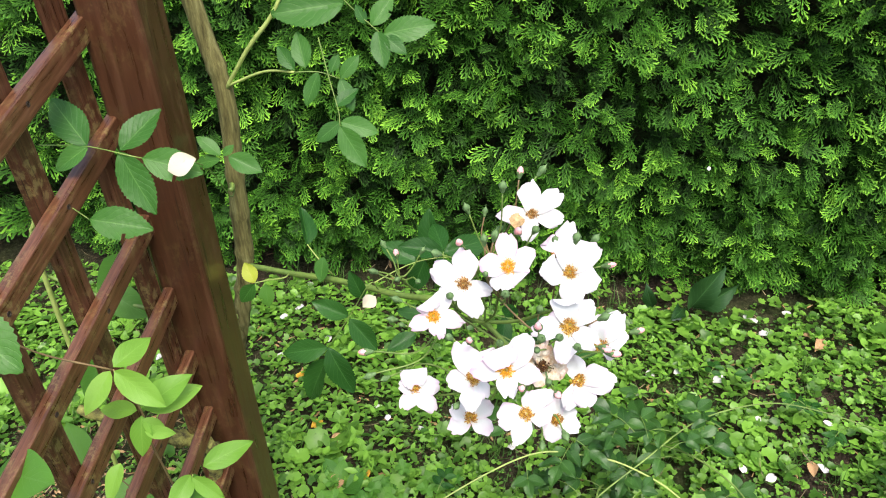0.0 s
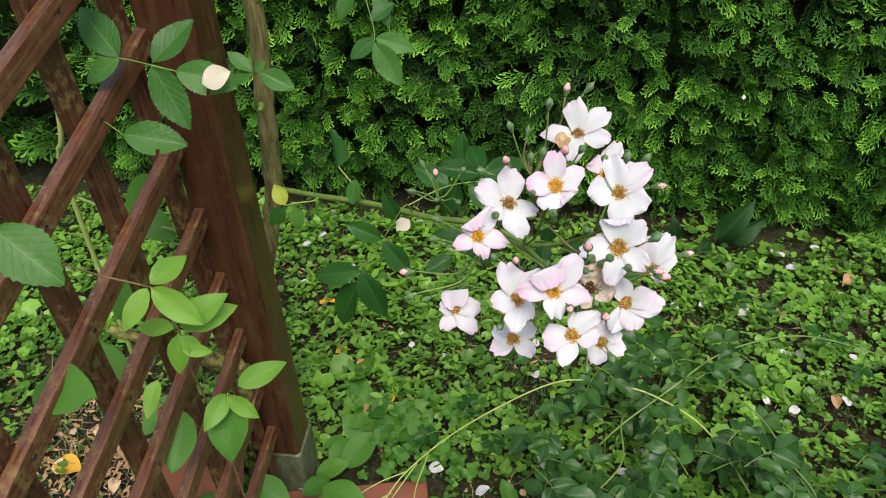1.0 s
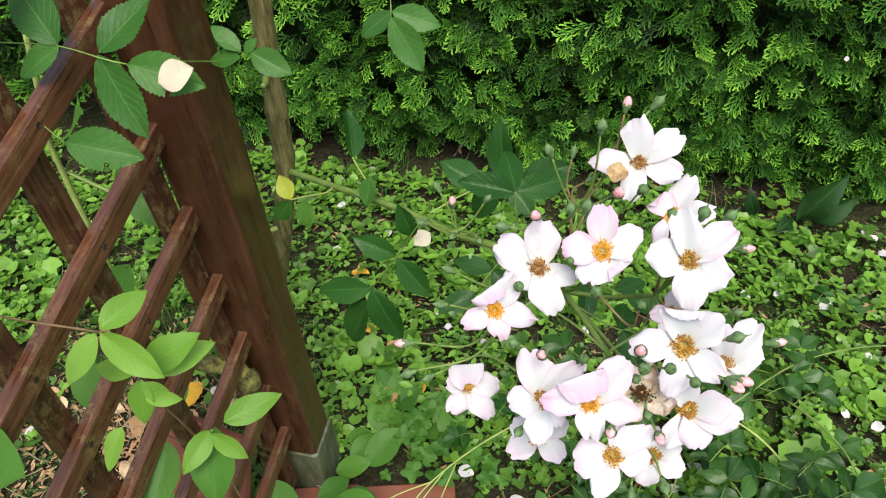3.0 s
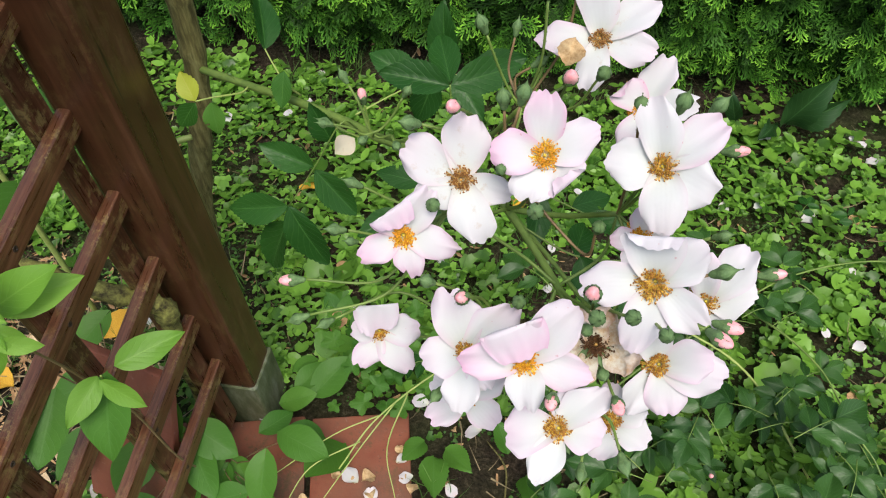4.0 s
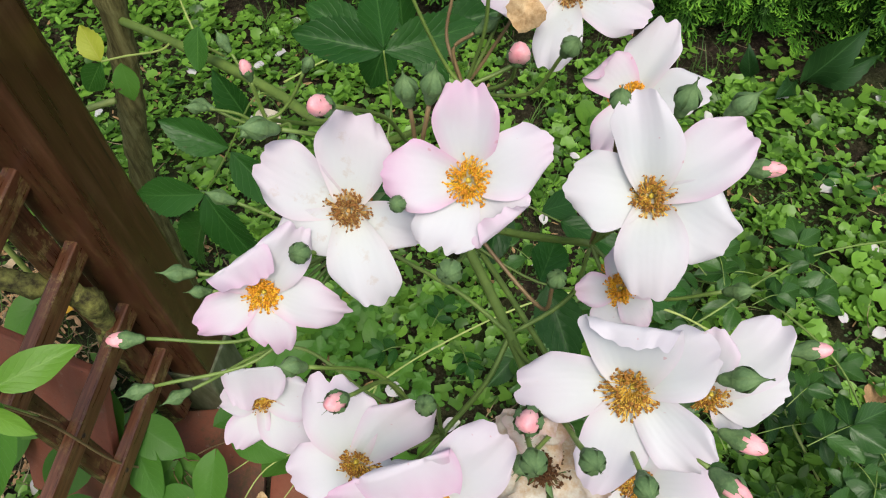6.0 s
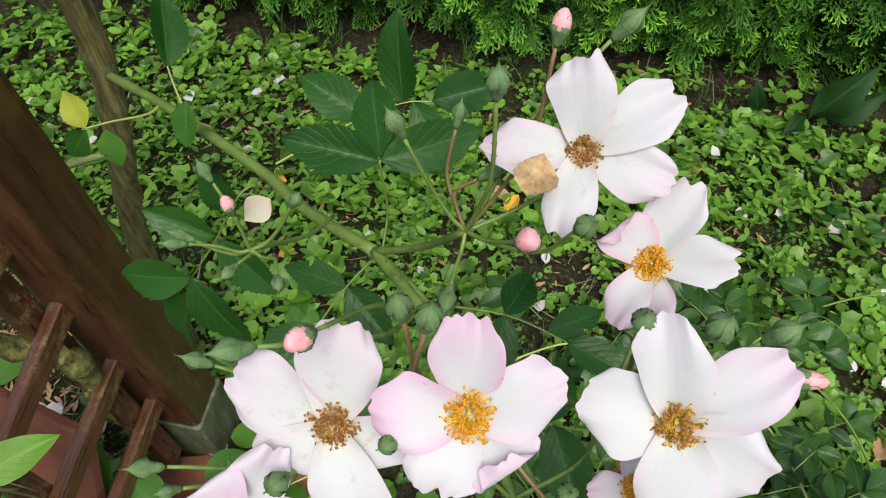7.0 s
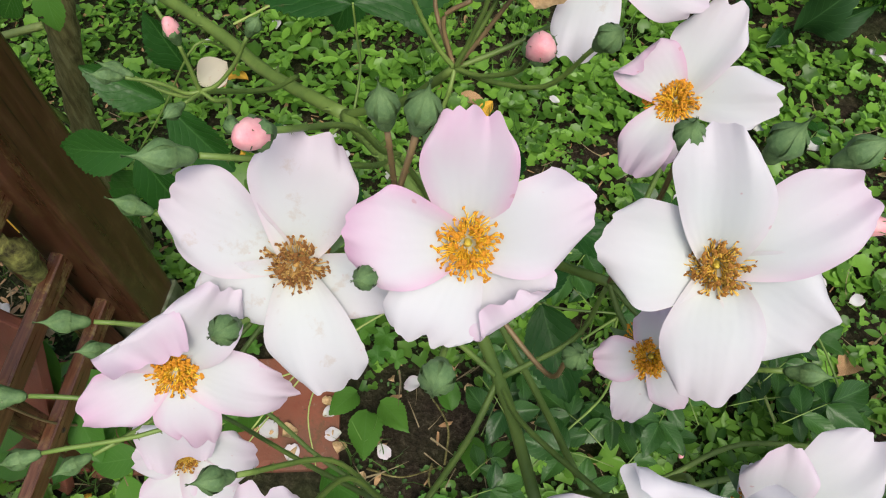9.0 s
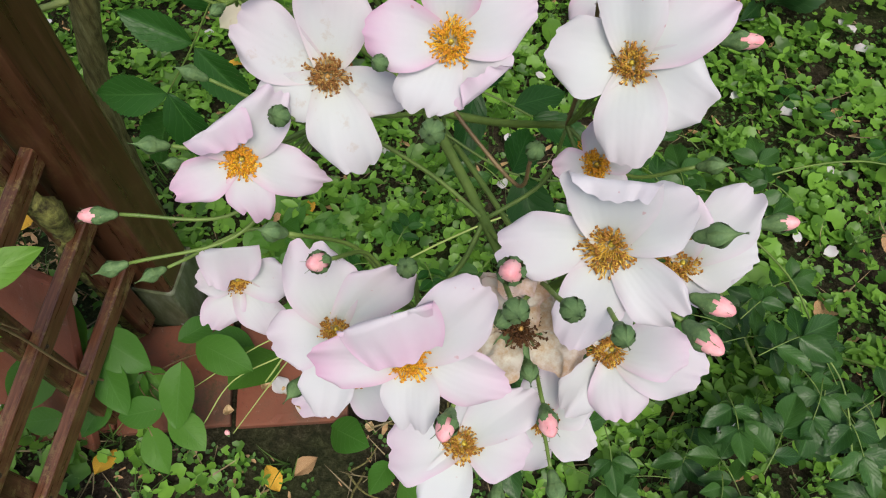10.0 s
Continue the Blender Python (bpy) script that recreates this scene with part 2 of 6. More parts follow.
PETAL_FALLEN = petal_material("fallen_rose_petal", (0.62, 0.64, 0.64), (0.60, 0.44, 0.50), 0.4)
BUD_PINK = simple("bud_petal", [(0.3, (0.66, 0.24, 0.27)), (0.7, (0.80, 0.50, 0.48))], 120, 0.5, 0.3, 0.2, 0.001)
SEPAL = simple("sepal", [(0.3, (0.055, 0.115, 0.040)), (0.7, (0.13, 0.215, 0.08))], 260, 0.65, 0.3, 0.5, 0.001)
FILAMENT = {"fresh": simple("fresh_filament", [(0.3, (0.80, 0.40, 0.015)), (0.7, (0.90, 0.60, 0.05))], 90, 0.6, 0.3, 0.0),
            "ripe": simple("ripe_filament", [(0.3, (0.66, 0.38, 0.04)), (0.7, (0.76, 0.52, 0.10))], 90, 0.6, 0.3, 0.0),
            "withered": simple("withered_filament", [(0.3, (0.07, 0.03, 0.01)), (0.7, (0.16, 0.08, 0.03))], 90, 0.8, 0.2, 0.0),
            "old": simple("old_filament", [(0.3, (0.46, 0.25, 0.06)), (0.7, (0.64, 0.43, 0.15))], 90, 0.7, 0.3, 0.0)}
ANTHER = {"fresh": simple("fresh_anther", [(0.3, (0.42, 0.16, 0.01)), (0.7, (0.62, 0.28, 0.02))], 90, 0.7, 0.3, 0.0),
          "ripe": simple("ripe_anther", [(0.3, (0.19, 0.075, 0.012)), (0.7, (0.36, 0.17, 0.03))], 90, 0.7, 0.3, 0.0),
          "withered": simple("withered_anther", [(0.3, (0.03, 0.013, 0.005)), (0.7, (0.09, 0.04, 0.014))], 90, 0.8, 0.2, 0.0),
          "old": simple("old_anther", [(0.3, (0.12, 0.048, 0.012)), (0.7, (0.28, 0.125, 0.03))], 90, 0.7, 0.3, 0.0)}


def soil_material():
    m, nt, b = material("garden_soil", 0.95, 0.15)
    fine = noise_fac(nt, 90, 10, 0.75)
    big = noise_fac(nt, 2.2, 4)
    col = ramp(nt, fine, [(0.3, (0.012, 0.009, 0.006)), (0.52, (0.046, 0.034, 0.023)), (0.66, (0.12, 0.09, 0.06)), (0.8, (0.24, 0.19, 0.13))])
    moss = ramp(nt, fine, [(0.3, (0.012, 0.028, 0.006)), (0.7, (0.06, 0.10, 0.02))])
    col = mix(nt, maths(nt, 'MULTIPLY', ramp(nt, big, [(0.42, (0, 0, 0)), (0.62, (1, 1, 1))]), 0.6), col, moss)
    nt.links.new(col, b.inputs["Base Color"])
    bump(nt, b, maths(nt, 'ADD', fine, maths(nt, 'MULTIPLY', noise_fac(nt, 28, 5, 0.6), 1.5)), 1.0, 0.02)
    return m


def thuja_material():
    m, nt, b = material("thuja_scale_leaf", 0.6, 0.12)
    u, v = uv_xy(nt)
    g = nt.nodes.new("ShaderNodeNewGeometry")
    n = noise_fac(nt, 5, 3)
    # u lightens young tips; v paints shade, darkening sprays set deeper in the hedge.
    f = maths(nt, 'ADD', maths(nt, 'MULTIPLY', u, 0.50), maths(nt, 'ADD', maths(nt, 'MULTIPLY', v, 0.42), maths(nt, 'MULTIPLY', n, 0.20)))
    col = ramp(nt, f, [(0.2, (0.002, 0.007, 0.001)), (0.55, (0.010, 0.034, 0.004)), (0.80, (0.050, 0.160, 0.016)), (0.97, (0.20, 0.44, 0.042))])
    nt.links.new(col, b.inputs["Base Color"])
    translucent(m, nt, b, col, 0.12)
    return m


SOIL, THUJA = soil_material(), thuja_material()
# Near-black browns and greens: the shade within the hedge is put into this colour.
INNER_SHADE = simple("hedge_inside_shade", [(0.35, (0.004, 0.006, 0.002)), (0.6, (0.014, 0.018, 0.007)), (0.8, (0.03, 0.025, 0.015))], 30, 0.95, 0.1, 0.9, 0.02)


# ---- mesh helpers ----
def mesh_from(name, verts, faces, uvs=None, smooth=True):
    me = bpy.data.meshes.new(name)
    me.from_pydata([tuple(v) for v in verts], [], faces)
    if uvs is not None:
        layer = me.uv_layers.new(name="UVMap")
        idx = np.empty(len(me.loops), np.int32)
        me.loops.foreach_get("vertex_index", idx)
        layer.data.foreach_set("uv", np.asarray(uvs, np.float32)[idx].ravel())
    if smooth:
        me.polygons.foreach_set("use_smooth", np.ones(len(me.polygons), bool))
    me.update()
    return me


def thing(name, label, category, group="", kind="", at=(0, 0, 0)):
    ob = new(name)
    ob.empty_display_size = 0.05
    ob.location = at
    return tagged(ob, label, category, group, kind)


def part(name, data, mat, parent, label="", m=None):
    """One mesh object under a thing or a part; data is a mesh or a bmesh, m its pose in the world."""
    if isinstance(data, bmesh.types.BMesh):
        me = bpy.data.meshes.new(name)
        data.to_mesh(me)
        data.free()
        data = me
    if mat and not data.materials:
        data.materials.append(mat)
    ob = new(name, data)
    if m is not None:
        ob.matrix_world = m
    if parent:
        ob.parent = parent
        ob.matrix_parent_inverse = world_of(parent).inverted()
    return tagged(ob, label)


def world_of(ob):
    m = ob.matrix_basis.copy()
    p = ob.parent
    while p:
        m = p.matrix_basis @ ob.matrix_parent_inverse @ m
        ob, p = p, p.parent
    return m


def smooth_path(points, steps=6):
    """Catmull-Rom through the points."""
    P = [Vector(p) for p in points]
    P = [P[0] * 2 - P[1]] + P + [P[-1] * 2 - P[-2]]
    out = []
    for i in range(1, len(P) - 2):
        a, b, c, d = P[i - 1:i + 3]
        for k in range(steps):
            t = k / steps
            out.append(0.5 * ((2 * b) + (c - a) * t + (2 * a - 5 * b + 4 * c - d) * t * t + (3 * b - 3 * c + d - a) * t ** 3))
    out.append(P[-2])
    return out


def tube(points, r0, r1, sides=7, steps=6, wobble=0.0, prickles=0, seed=1, knots=0.0):
    """A tapered stem through the points, with prickles if asked for."""
    rg = random.Random(seed)
    path = smooth_path(points, steps)
    verts, faces, uvs = [], [], []
    n = len(path)
    up = Vector((0.31, 0.17, 0.93)).normalized()
    for i, p in enumerate(path):
        d = (path[min(i + 1, n - 1)] - path[max(i - 1, 0)]).normalized()
        x = d.cross(up).normalized()
        y = d.cross(x)
        t = i / (n - 1)
        r = (r0 + (r1 - r0) * t) * (1 + rg.uniform(-wobble, wobble)) * (1 + (knots if i % 7 == 3 else 0))
        for k in range(sides):
            a = 2 * math.pi * k / sides
            verts.append(p + (x * math.cos(a) + y * math.sin(a)) * r * (1 + rg.uniform(-wobble, wobble) * 0.6))
            uvs.append((k / sides, t))
    for i in range(n - 1):
        for k in range(sides):
            a, b = i * sides + k, i * sides + (k + 1) % sides
            faces.append((a, b, b + sides, a + sides))
    faces.append(tuple(range(sides - 1, -1, -1)))
    faces.append(tuple((n - 1) * sides + k for k in range(sides)))
    for _ in range(prickles):
        i = rg.randrange(1, n - 1)
        d = (path[i + 1] - path[i - 1]).normalized()
        side = Vector((rg.gauss(0, 1), rg.gauss(0, 1), rg.gauss(0, 1)))
        side = (side - d * side.dot(d)).normalized()
        r = r0 + (r1 - r0) * i / (n - 1)
        h = min(0.006, r * 1.2) if r > 0.0031 else rg.uniform(0.0006, 0.0013)
        w = h * 0.45 if r > 0.0031 else 0.00014
        base = path[i] + side * r * 0.9
        k = len(verts)
        o = d.cross(side)
        verts += [base + d * w, base - d * w * 0.6 + o * w * 0.5, base - d * w * 0.6 - o * w * 0.5, base + side * h - d * h * 0.3]
        uvs += [(0, 0)] * 4
        faces += [(k, k + 1, k + 3), (k + 1, k + 2, k + 3), (k + 2, k, k + 3)]
    return mesh_from("stem", verts, faces, uvs)


def leaf_mesh(width=0.5, teeth=9, fold=0.12, droop=0.15, wave=0.03, peak=0.45, seed=1, hole=False, heart=0.0):
    """A leaf of length 1 along +Y, its face to +Z, with toothed edges and a folded midrib."""
    rg = random.Random(seed)
    rows = 2 * max(teeth, 6) + 1
    cols = (-1.0, -0.62, -0.28, 0.0, 0.28, 0.62, 1.0)
    ph = rg.uniform(0, 6)
    verts, uvs, faces = [], [], []
    for i in range(rows):
        t = i / (rows - 1)
        a = t ** (math.log(0.5) / math.log(peak))
        w = width * 0.5 * math.sin(math.pi * min(max(a, 0.0), 1.0)) ** 0.85
        saw = 1.0 if (i % 2 and teeth and 0 < i < rows - 1) else 0.0
        for c in cols:
            x = c * w * (1 + (0.02 * rg.uniform(-1, 1) + 0.085 * saw) * (abs(c) == 1))
            z = fold * abs(c) * w * 2 - droop * t * t + wave * math.sin(7 * t + ph + c) * abs(c)
            z += 0.008 * math.sin(t * 46 - 9 * abs(c)) * abs(c) * (teeth > 0)
            y = t - heart * abs(c) * (1 - t) ** 3 + 0.014 * saw * (abs(c) == 1)
            verts.append((x, y, z))
            uvs.append((0.5 + c * 0.5, t))
    n = len(cols)
    for i in range(rows - 1):
        for k in range(n - 1):
            if hole and k == 5 and 0.53 < i / rows < 0.60:
                continue
            q = i * n + k
            faces.append((q, q + 1, q + n + 1, q + n))
    return mesh_from("leaf", verts, faces, uvs)


def aim(base, tip, face=(0, -0.4, 1), roll=0.0, width=1.0):
    """A pose whose +Y runs from base to tip, scaled to that length, and whose +Z faces about the way given."""
    b, t = Vector(base), Vector(tip)
    y = t - b
    s = y.length
    y.normalize()
    x = y.cross(Vector(face)).normalized()
    z = x.cross(y)
    m = Matrix((x, y, z)).transposed().to_4x4() @ Matrix.Rotation(roll, 4, 'Y')
    return Matrix.Translation(b) @ m @ Matrix.Diagonal((s * width, s, s, 1))


def scatter(name, templates, picks, mats, extra=None):
    """Joins many posed copies of small templates (verts, triangles, uvs) into one mesh. mats: n x 4 x 4."""
    V, T, U = [], [], []
    off = 0
    for k, (tv, tt, tu) in enumerate(templates):
        sel = np.nonzero(picks == k)[0]
        if not len(sel):
            continue
        tv, tt, tu = np.asarray(tv, float), np.asarray(tt, np.int64), np.asarray(tu, float)
        M = mats[sel]
        v = np.einsum('nij,vj->nvi', M[:, :3, :3], tv) + M[:, None, :3, 3]
        u = np.repeat(tu[None], len(sel), 0)
        if extra is not None:
            u = u.copy()
            u[:, :, 1] = extra[sel][:, None]
        t = tt[None] + (np.arange(len(sel)) * len(tv))[:, None, None] + off
        V.append(v.reshape(-1, 3)), T.append(t.reshape(-1, 3)), U.append(u.reshape(-1, 2))
        off += len(sel) * len(tv)
    V, T, U = np.concatenate(V), np.concatenate(T), np.concatenate(U)
    me = bpy.data.meshes.new(name)
    me.vertices.add(len(V))
    me.vertices.foreach_set("co", V.astype(np.float32).ravel())
    me.loops.add(T.size)
    me.loops.foreach_set("vertex_index", T.astype(np.int32).ravel())
    me.polygons.add(len(T))
    me.polygons.foreach_set("loop_start", (np.arange(len(T)) * 3).astype(np.int32))
    layer = me.uv_layers.new(name="UVMap")
    layer.data.foreach_set("uv", U[T.ravel()].astype(np.float32).ravel())
    me.polygons.foreach_set("use_smooth", np.ones(len(T), bool))
    me.update(calc_edges=True)
    me.validate()
    return me


def frames_of(pos, axis, face, size):
    """n poses: +Y along axis, +Z near face, scaled by size."""
    y = axis / np.linalg.norm(axis, axis=1, keepdims=True)
    x = np.cross(y, face)
    x /= np.linalg.norm(x, axis=1, keepdims=True) + 1e-9
    z = np.cross(x, y)
    M = np.zeros((len(pos), 4, 4))
    M[:, :3, 0], M[:, :3, 1], M[:, :3, 2] = x * size[:, None], y * size[:, None], z * size[:, None]
    M[:, :3, 3] = pos
    M[:, 3, 3] = 1
    return M


def box_bm(lo, hi, bevel=0.0, segs=2):
    bm = bmesh.new()
    bmesh.ops.create_cube(bm, size=1)
    for v in bm.verts:
        v.co = Vector([(a + b) / 2 + c * (b - a) for a, b, c in zip(lo, hi, v.co)])
    if bevel:
        bmesh.ops.bevel(bm, geom=bm.edges[:], offset=bevel, segments=segs, affect='EDGES', profile=0.6)
    return bm


# ---- ground ----
def ground_height(x, y):
    return 0.010 * noise.noise((x * 3.1, y * 3.1, 0.3)) + 0.006 * noise.noise((x * 11, y * 11, 4.0)) - 0.006


def build_ground():
    near = np.arange(-1.6, 2.0001, 0.035)
    far = np.array([2.6, 4, 7, 15, 40, 120, 400])
    xs = np.concatenate([-far[::-1], near, far])
    ys = np.concatenate([-far[::-1], np.arange(-1.6, 2.7, 0.035), far[1:]])
    verts = [(x, y, ground_height(x, y) if max(abs(x), abs(y)) < 3 else -0.006) for y in ys for x in xs]
    n = len(xs)
    faces = [(j * n + i, j * n + i + 1, (j + 1) * n + i + 1, (j + 1) * n + i) for j in range(len(ys) - 1) for i in range(n - 1)]
    me = mesh_from("ground", verts, faces)
    me.materials.append(SOIL)
    tagged(new("ground", me), "dark damp garden soil with moss and litter", "ground", kind="structure")


build_ground()


# ---- thuja hedge ----
def frond(seed):
    """A flat, twice-branched spray of scale leaves of length 1 along +Y."""
    rg = random.Random(seed)
    V, T, U = [], [], []

    def seg(a, b, w, u0, u1):
        ax, ay, az = a
        bx, by, bz = b
        dx, dy = bx - ax, by - ay
        l = math.hypot(dx, dy) or 1
        px, py = -dy / l * w, dx / l * w
        k = len(V)
        mx, my, mz = ax + dx * 0.62, ay + dy * 0.62, az + (bz - az) * 0.62
        V.extend([(ax + px * 0.5, ay + py * 0.5, az), (ax - px * 0.5, ay - py * 0.5, az), (mx + px, my + py, mz + w * 0.25),
                  (mx - px, my - py, mz + w * 0.25), (bx, by, bz)])
        um = u0 + (u1 - u0) * 0.62
        U.extend([(u0, 0), (u0, 0), (um, 0), (um, 0), (u1, 0)])
        T.extend([(k, k + 1, k + 3), (k, k + 3, k + 2), (k + 2, k + 3, k + 4)])

    bend = rg.uniform(-0.25, 0.1)
    axis = [(0.04 * math.sin(3 * t + seed), t, bend * t * t) for t in [i / 5 for i in range(6)]]
    for i in range(5):
        seg(axis[i], axis[i + 1], 0.019 * (1 - 0.1 * i), 0.15 + i * 0.15, 0.3 + i * 0.15)
    count = 10
    for k in range(count):
        t = 0.10 + 0.84 * k / (count - 1)
        s = 1 if k % 2 else -1
        ln = 0.46 * math.sin(math.pi * (0.16 + 0.78 * t)) * rg.uniform(0.8, 1.15)
        ang = radians(rg.uniform(38, 52) - 12 * t)
        dx, dy = s * math.sin(ang), math.cos(ang)
        base = (0.04 * math.sin(3 * t + seed), t, bend * t * t)
        droop = rg.uniform(-0.12, 0.03)

        def on(q):
            return (base[0] + dx * ln * q, base[1] + dy * ln * q * (1 + 0.12 * q), base[2] + droop * q * q)
        seg(on(0), on(0.55), 0.022, 0.25 + 0.4 * t, 0.5 + 0.3 * t)
        seg(on(0.5), on(1), 0.026, 0.5 + 0.3 * t, 0.85 + 0.15 * t)
        subs = max(2, int(ln * 8.5))
        for j in range(subs):
            q = 0.25 + 0.6 * j / max(1, subs - 1)
            p = on(q)
            s2 = s if j % 2 else -s
            a2 = math.atan2(dx, dy) + s2 * radians(38)
            l2 = 0.17 * (1.15 - q) * rg.uniform(0.8, 1.3) + 0.03
            seg(p, (p[0] + math.sin(a2) * l2, p[1] + math.cos(a2) * l2, p[2] + rg.uniform(-0.02, 0.02)), 0.023, 0.35 + 0.4 * q, 0.72 + 0.28 * q)
    return V, T, U


HEDGE_Y = 2.16


def hedge_face(x, z):
    """The y of the hedge's leafy front."""
    lean = (0.09 if x < 0.15 else 0.075) * max(0.0, 0.25 - z) / 0.25
    return HEDGE_Y + lean + 0.08 * noise.noise((x * 1.9, z * 2.1, 2.0)) + 0.06 * noise.noise((x * 6.5, z * 6.5, 7.0))


def build_hedge():
    hedge = thing("thuja_hedge", "dense clipped green thuja hedge with feathery sprays", "hedge", at=(0.3, 2.5, 0))
    rg = np.random.RandomState(3)
    templates = [frond(s) for s in range(6)]
    pos, axis, face, size, ext = [], [], [], [], []

    def add(n, x0, x1, z0, z1, s0, s1, depth):
        for _ in range(n):
            x, z = rg.uniform(x0, x1), rg.uniform(z0, z1)
            d = abs(rg.normal(0, depth))
            s = rg.uniform(s0, s1)
            y = hedge_face(x, z) + d + s * 0.55
            pos.append((x, y, z))
            axis.append((rg.normal(0, 0.8), -0.75 + rg.normal(0, 0.25), rg.normal(-0.12, 0.55)))
            f = rg.normal(0, 1, 3)
            face.append((f[0] * 0.5, -0.8 + f[1] * 0.3, 0.65 + f[2] * 0.4))
            size.append(s)
            # Shade painted by depth: tone falls behind the leafy front, plus random variation.
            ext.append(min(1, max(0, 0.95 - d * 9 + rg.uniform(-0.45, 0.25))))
    add(5900, -1.35, 1.95, 0.05, 1.25, 0.052, 0.108, 0.065)
    add(380, 0.2, 1.9, 0.06, 0.32, 0.06, 0.11, 0.07)
    add(1100, -3.2, 4.0, 1.2, 1.95, 0.11, 0.17, 0.05)
    add(330, -3.2, -1.3, 0.1, 1.3, 0.13, 0.19, 0.05)
    add(330, 1.9, 4.0, 0.1, 1.3, 0.13, 0.19, 0.05)
    # the top and both ends
    for _ in range(330):
        s = rg.uniform(0.20, 0.30)
        pos.append((rg.uniform(-3.2, 4.0), 3.22 - s * 0.4, rg.uniform(0.05, 1.9)))
        axis.append((rg.normal(0, 0.7), 0.8, rg.normal(0, 0.6))), face.append((rg.normal(0, 0.4), 0.7, 0.8)), size.append(s), ext.append(rg.uniform(0.3, 1.0))
    for _ in range(600):
        k = rg.rand()
        s = rg.uniform(0.18, 0.27)
        if k < 0.66:
            p, a, f = (rg.uniform(-3.2, 4.0), rg.uniform(2.3, 3.2), 1.93 - s * 0.4), (rg.normal(0, 0.7), rg.normal(-0.2, 0.7), 0.8), (rg.normal(0, 0.4), -0.5, 1)
        else:
            e = -1 if k < 0.83 else 1
            p = ((-3.2 + s * 0.4) if e < 0 else (4.0 - s * 0.4), rg.uniform(2.35, 3.2), rg.uniform(0.1, 1.9))
            a, f = (e * 0.8, rg.normal(0, 0.6), rg.normal(0, 0.5)), (e * 0.7, rg.normal(0, 0.3), 0.7)
        pos.append(p), axis.append(a), face.append(f), size.append(s), ext.append(rg.uniform(0.3, 1.0))
    n = len(pos)
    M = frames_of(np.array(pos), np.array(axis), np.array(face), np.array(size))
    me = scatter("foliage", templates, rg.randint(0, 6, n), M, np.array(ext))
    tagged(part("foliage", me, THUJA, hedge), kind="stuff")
    # Added shell behind the sprays; its near-black colour paints the hedge's inner shade.
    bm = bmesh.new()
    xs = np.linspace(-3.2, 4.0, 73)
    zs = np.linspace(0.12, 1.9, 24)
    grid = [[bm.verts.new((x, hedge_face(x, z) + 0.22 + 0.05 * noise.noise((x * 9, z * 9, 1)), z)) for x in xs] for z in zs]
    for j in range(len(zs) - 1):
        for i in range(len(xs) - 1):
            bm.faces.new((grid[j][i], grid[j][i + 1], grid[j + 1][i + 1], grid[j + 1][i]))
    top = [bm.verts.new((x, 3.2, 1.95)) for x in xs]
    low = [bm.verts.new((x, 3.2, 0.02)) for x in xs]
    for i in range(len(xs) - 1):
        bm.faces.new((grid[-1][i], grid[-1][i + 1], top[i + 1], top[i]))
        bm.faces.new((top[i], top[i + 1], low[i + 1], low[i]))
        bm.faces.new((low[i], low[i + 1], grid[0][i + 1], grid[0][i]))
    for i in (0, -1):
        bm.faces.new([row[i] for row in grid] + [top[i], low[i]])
    part("inner_growth", bm, INNER_SHADE, hedge, "dark shaded dead inner growth")
    for i in range(11):
        x = -2.9 + 0.65 * i + rnd.uniform(-0.1, 0.1)
        t = tube([(x, 2.55, -0.02), (x + 0.02, 2.5, 0.35), (x - 0.02, 2.55, 0.9), (x, 2.6, 1.7)], 0.03, 0.012, 7, 4, 0.1, seed=i)
        part("trunk", t, BARK, hedge)


build_hedge()


# ---- trellis ----
def screw_mesh():
    """A shallow countersunk head with a slot, its axis along +Z."""
    bm = bmesh.new()
    rings = [[bm.verts.new((r * math.cos(a), r * math.sin(a), z)) for a in [2 * math.pi * k / 10 for k in range(10)]] for r, z in ((0.0042, 0.0), (0.0040, 0.0010), (0.0026, 0.0014), (0.0018, 0.0006))]
    for lo, hi in zip(rings, rings[1:]):
        for k in range(10):
            bm.faces.new((lo[k], lo[(k + 1) % 10], hi[(k + 1) % 10], hi[k]))
    bm.faces.new(rings[-1])
    me = bpy.data.meshes.new("screw")
    bm.to_mesh(me)
    bm.free()
    return me


SCREW = screw_mesh()
SCREW_METAL = simple("rusted_screw", [(0.3, (0.02, 0.015, 0.012)), (0.7, (0.09, 0.06, 0.045))], 200, 0.45, 0.5, 0.3, 0.0005, metal=0.6)


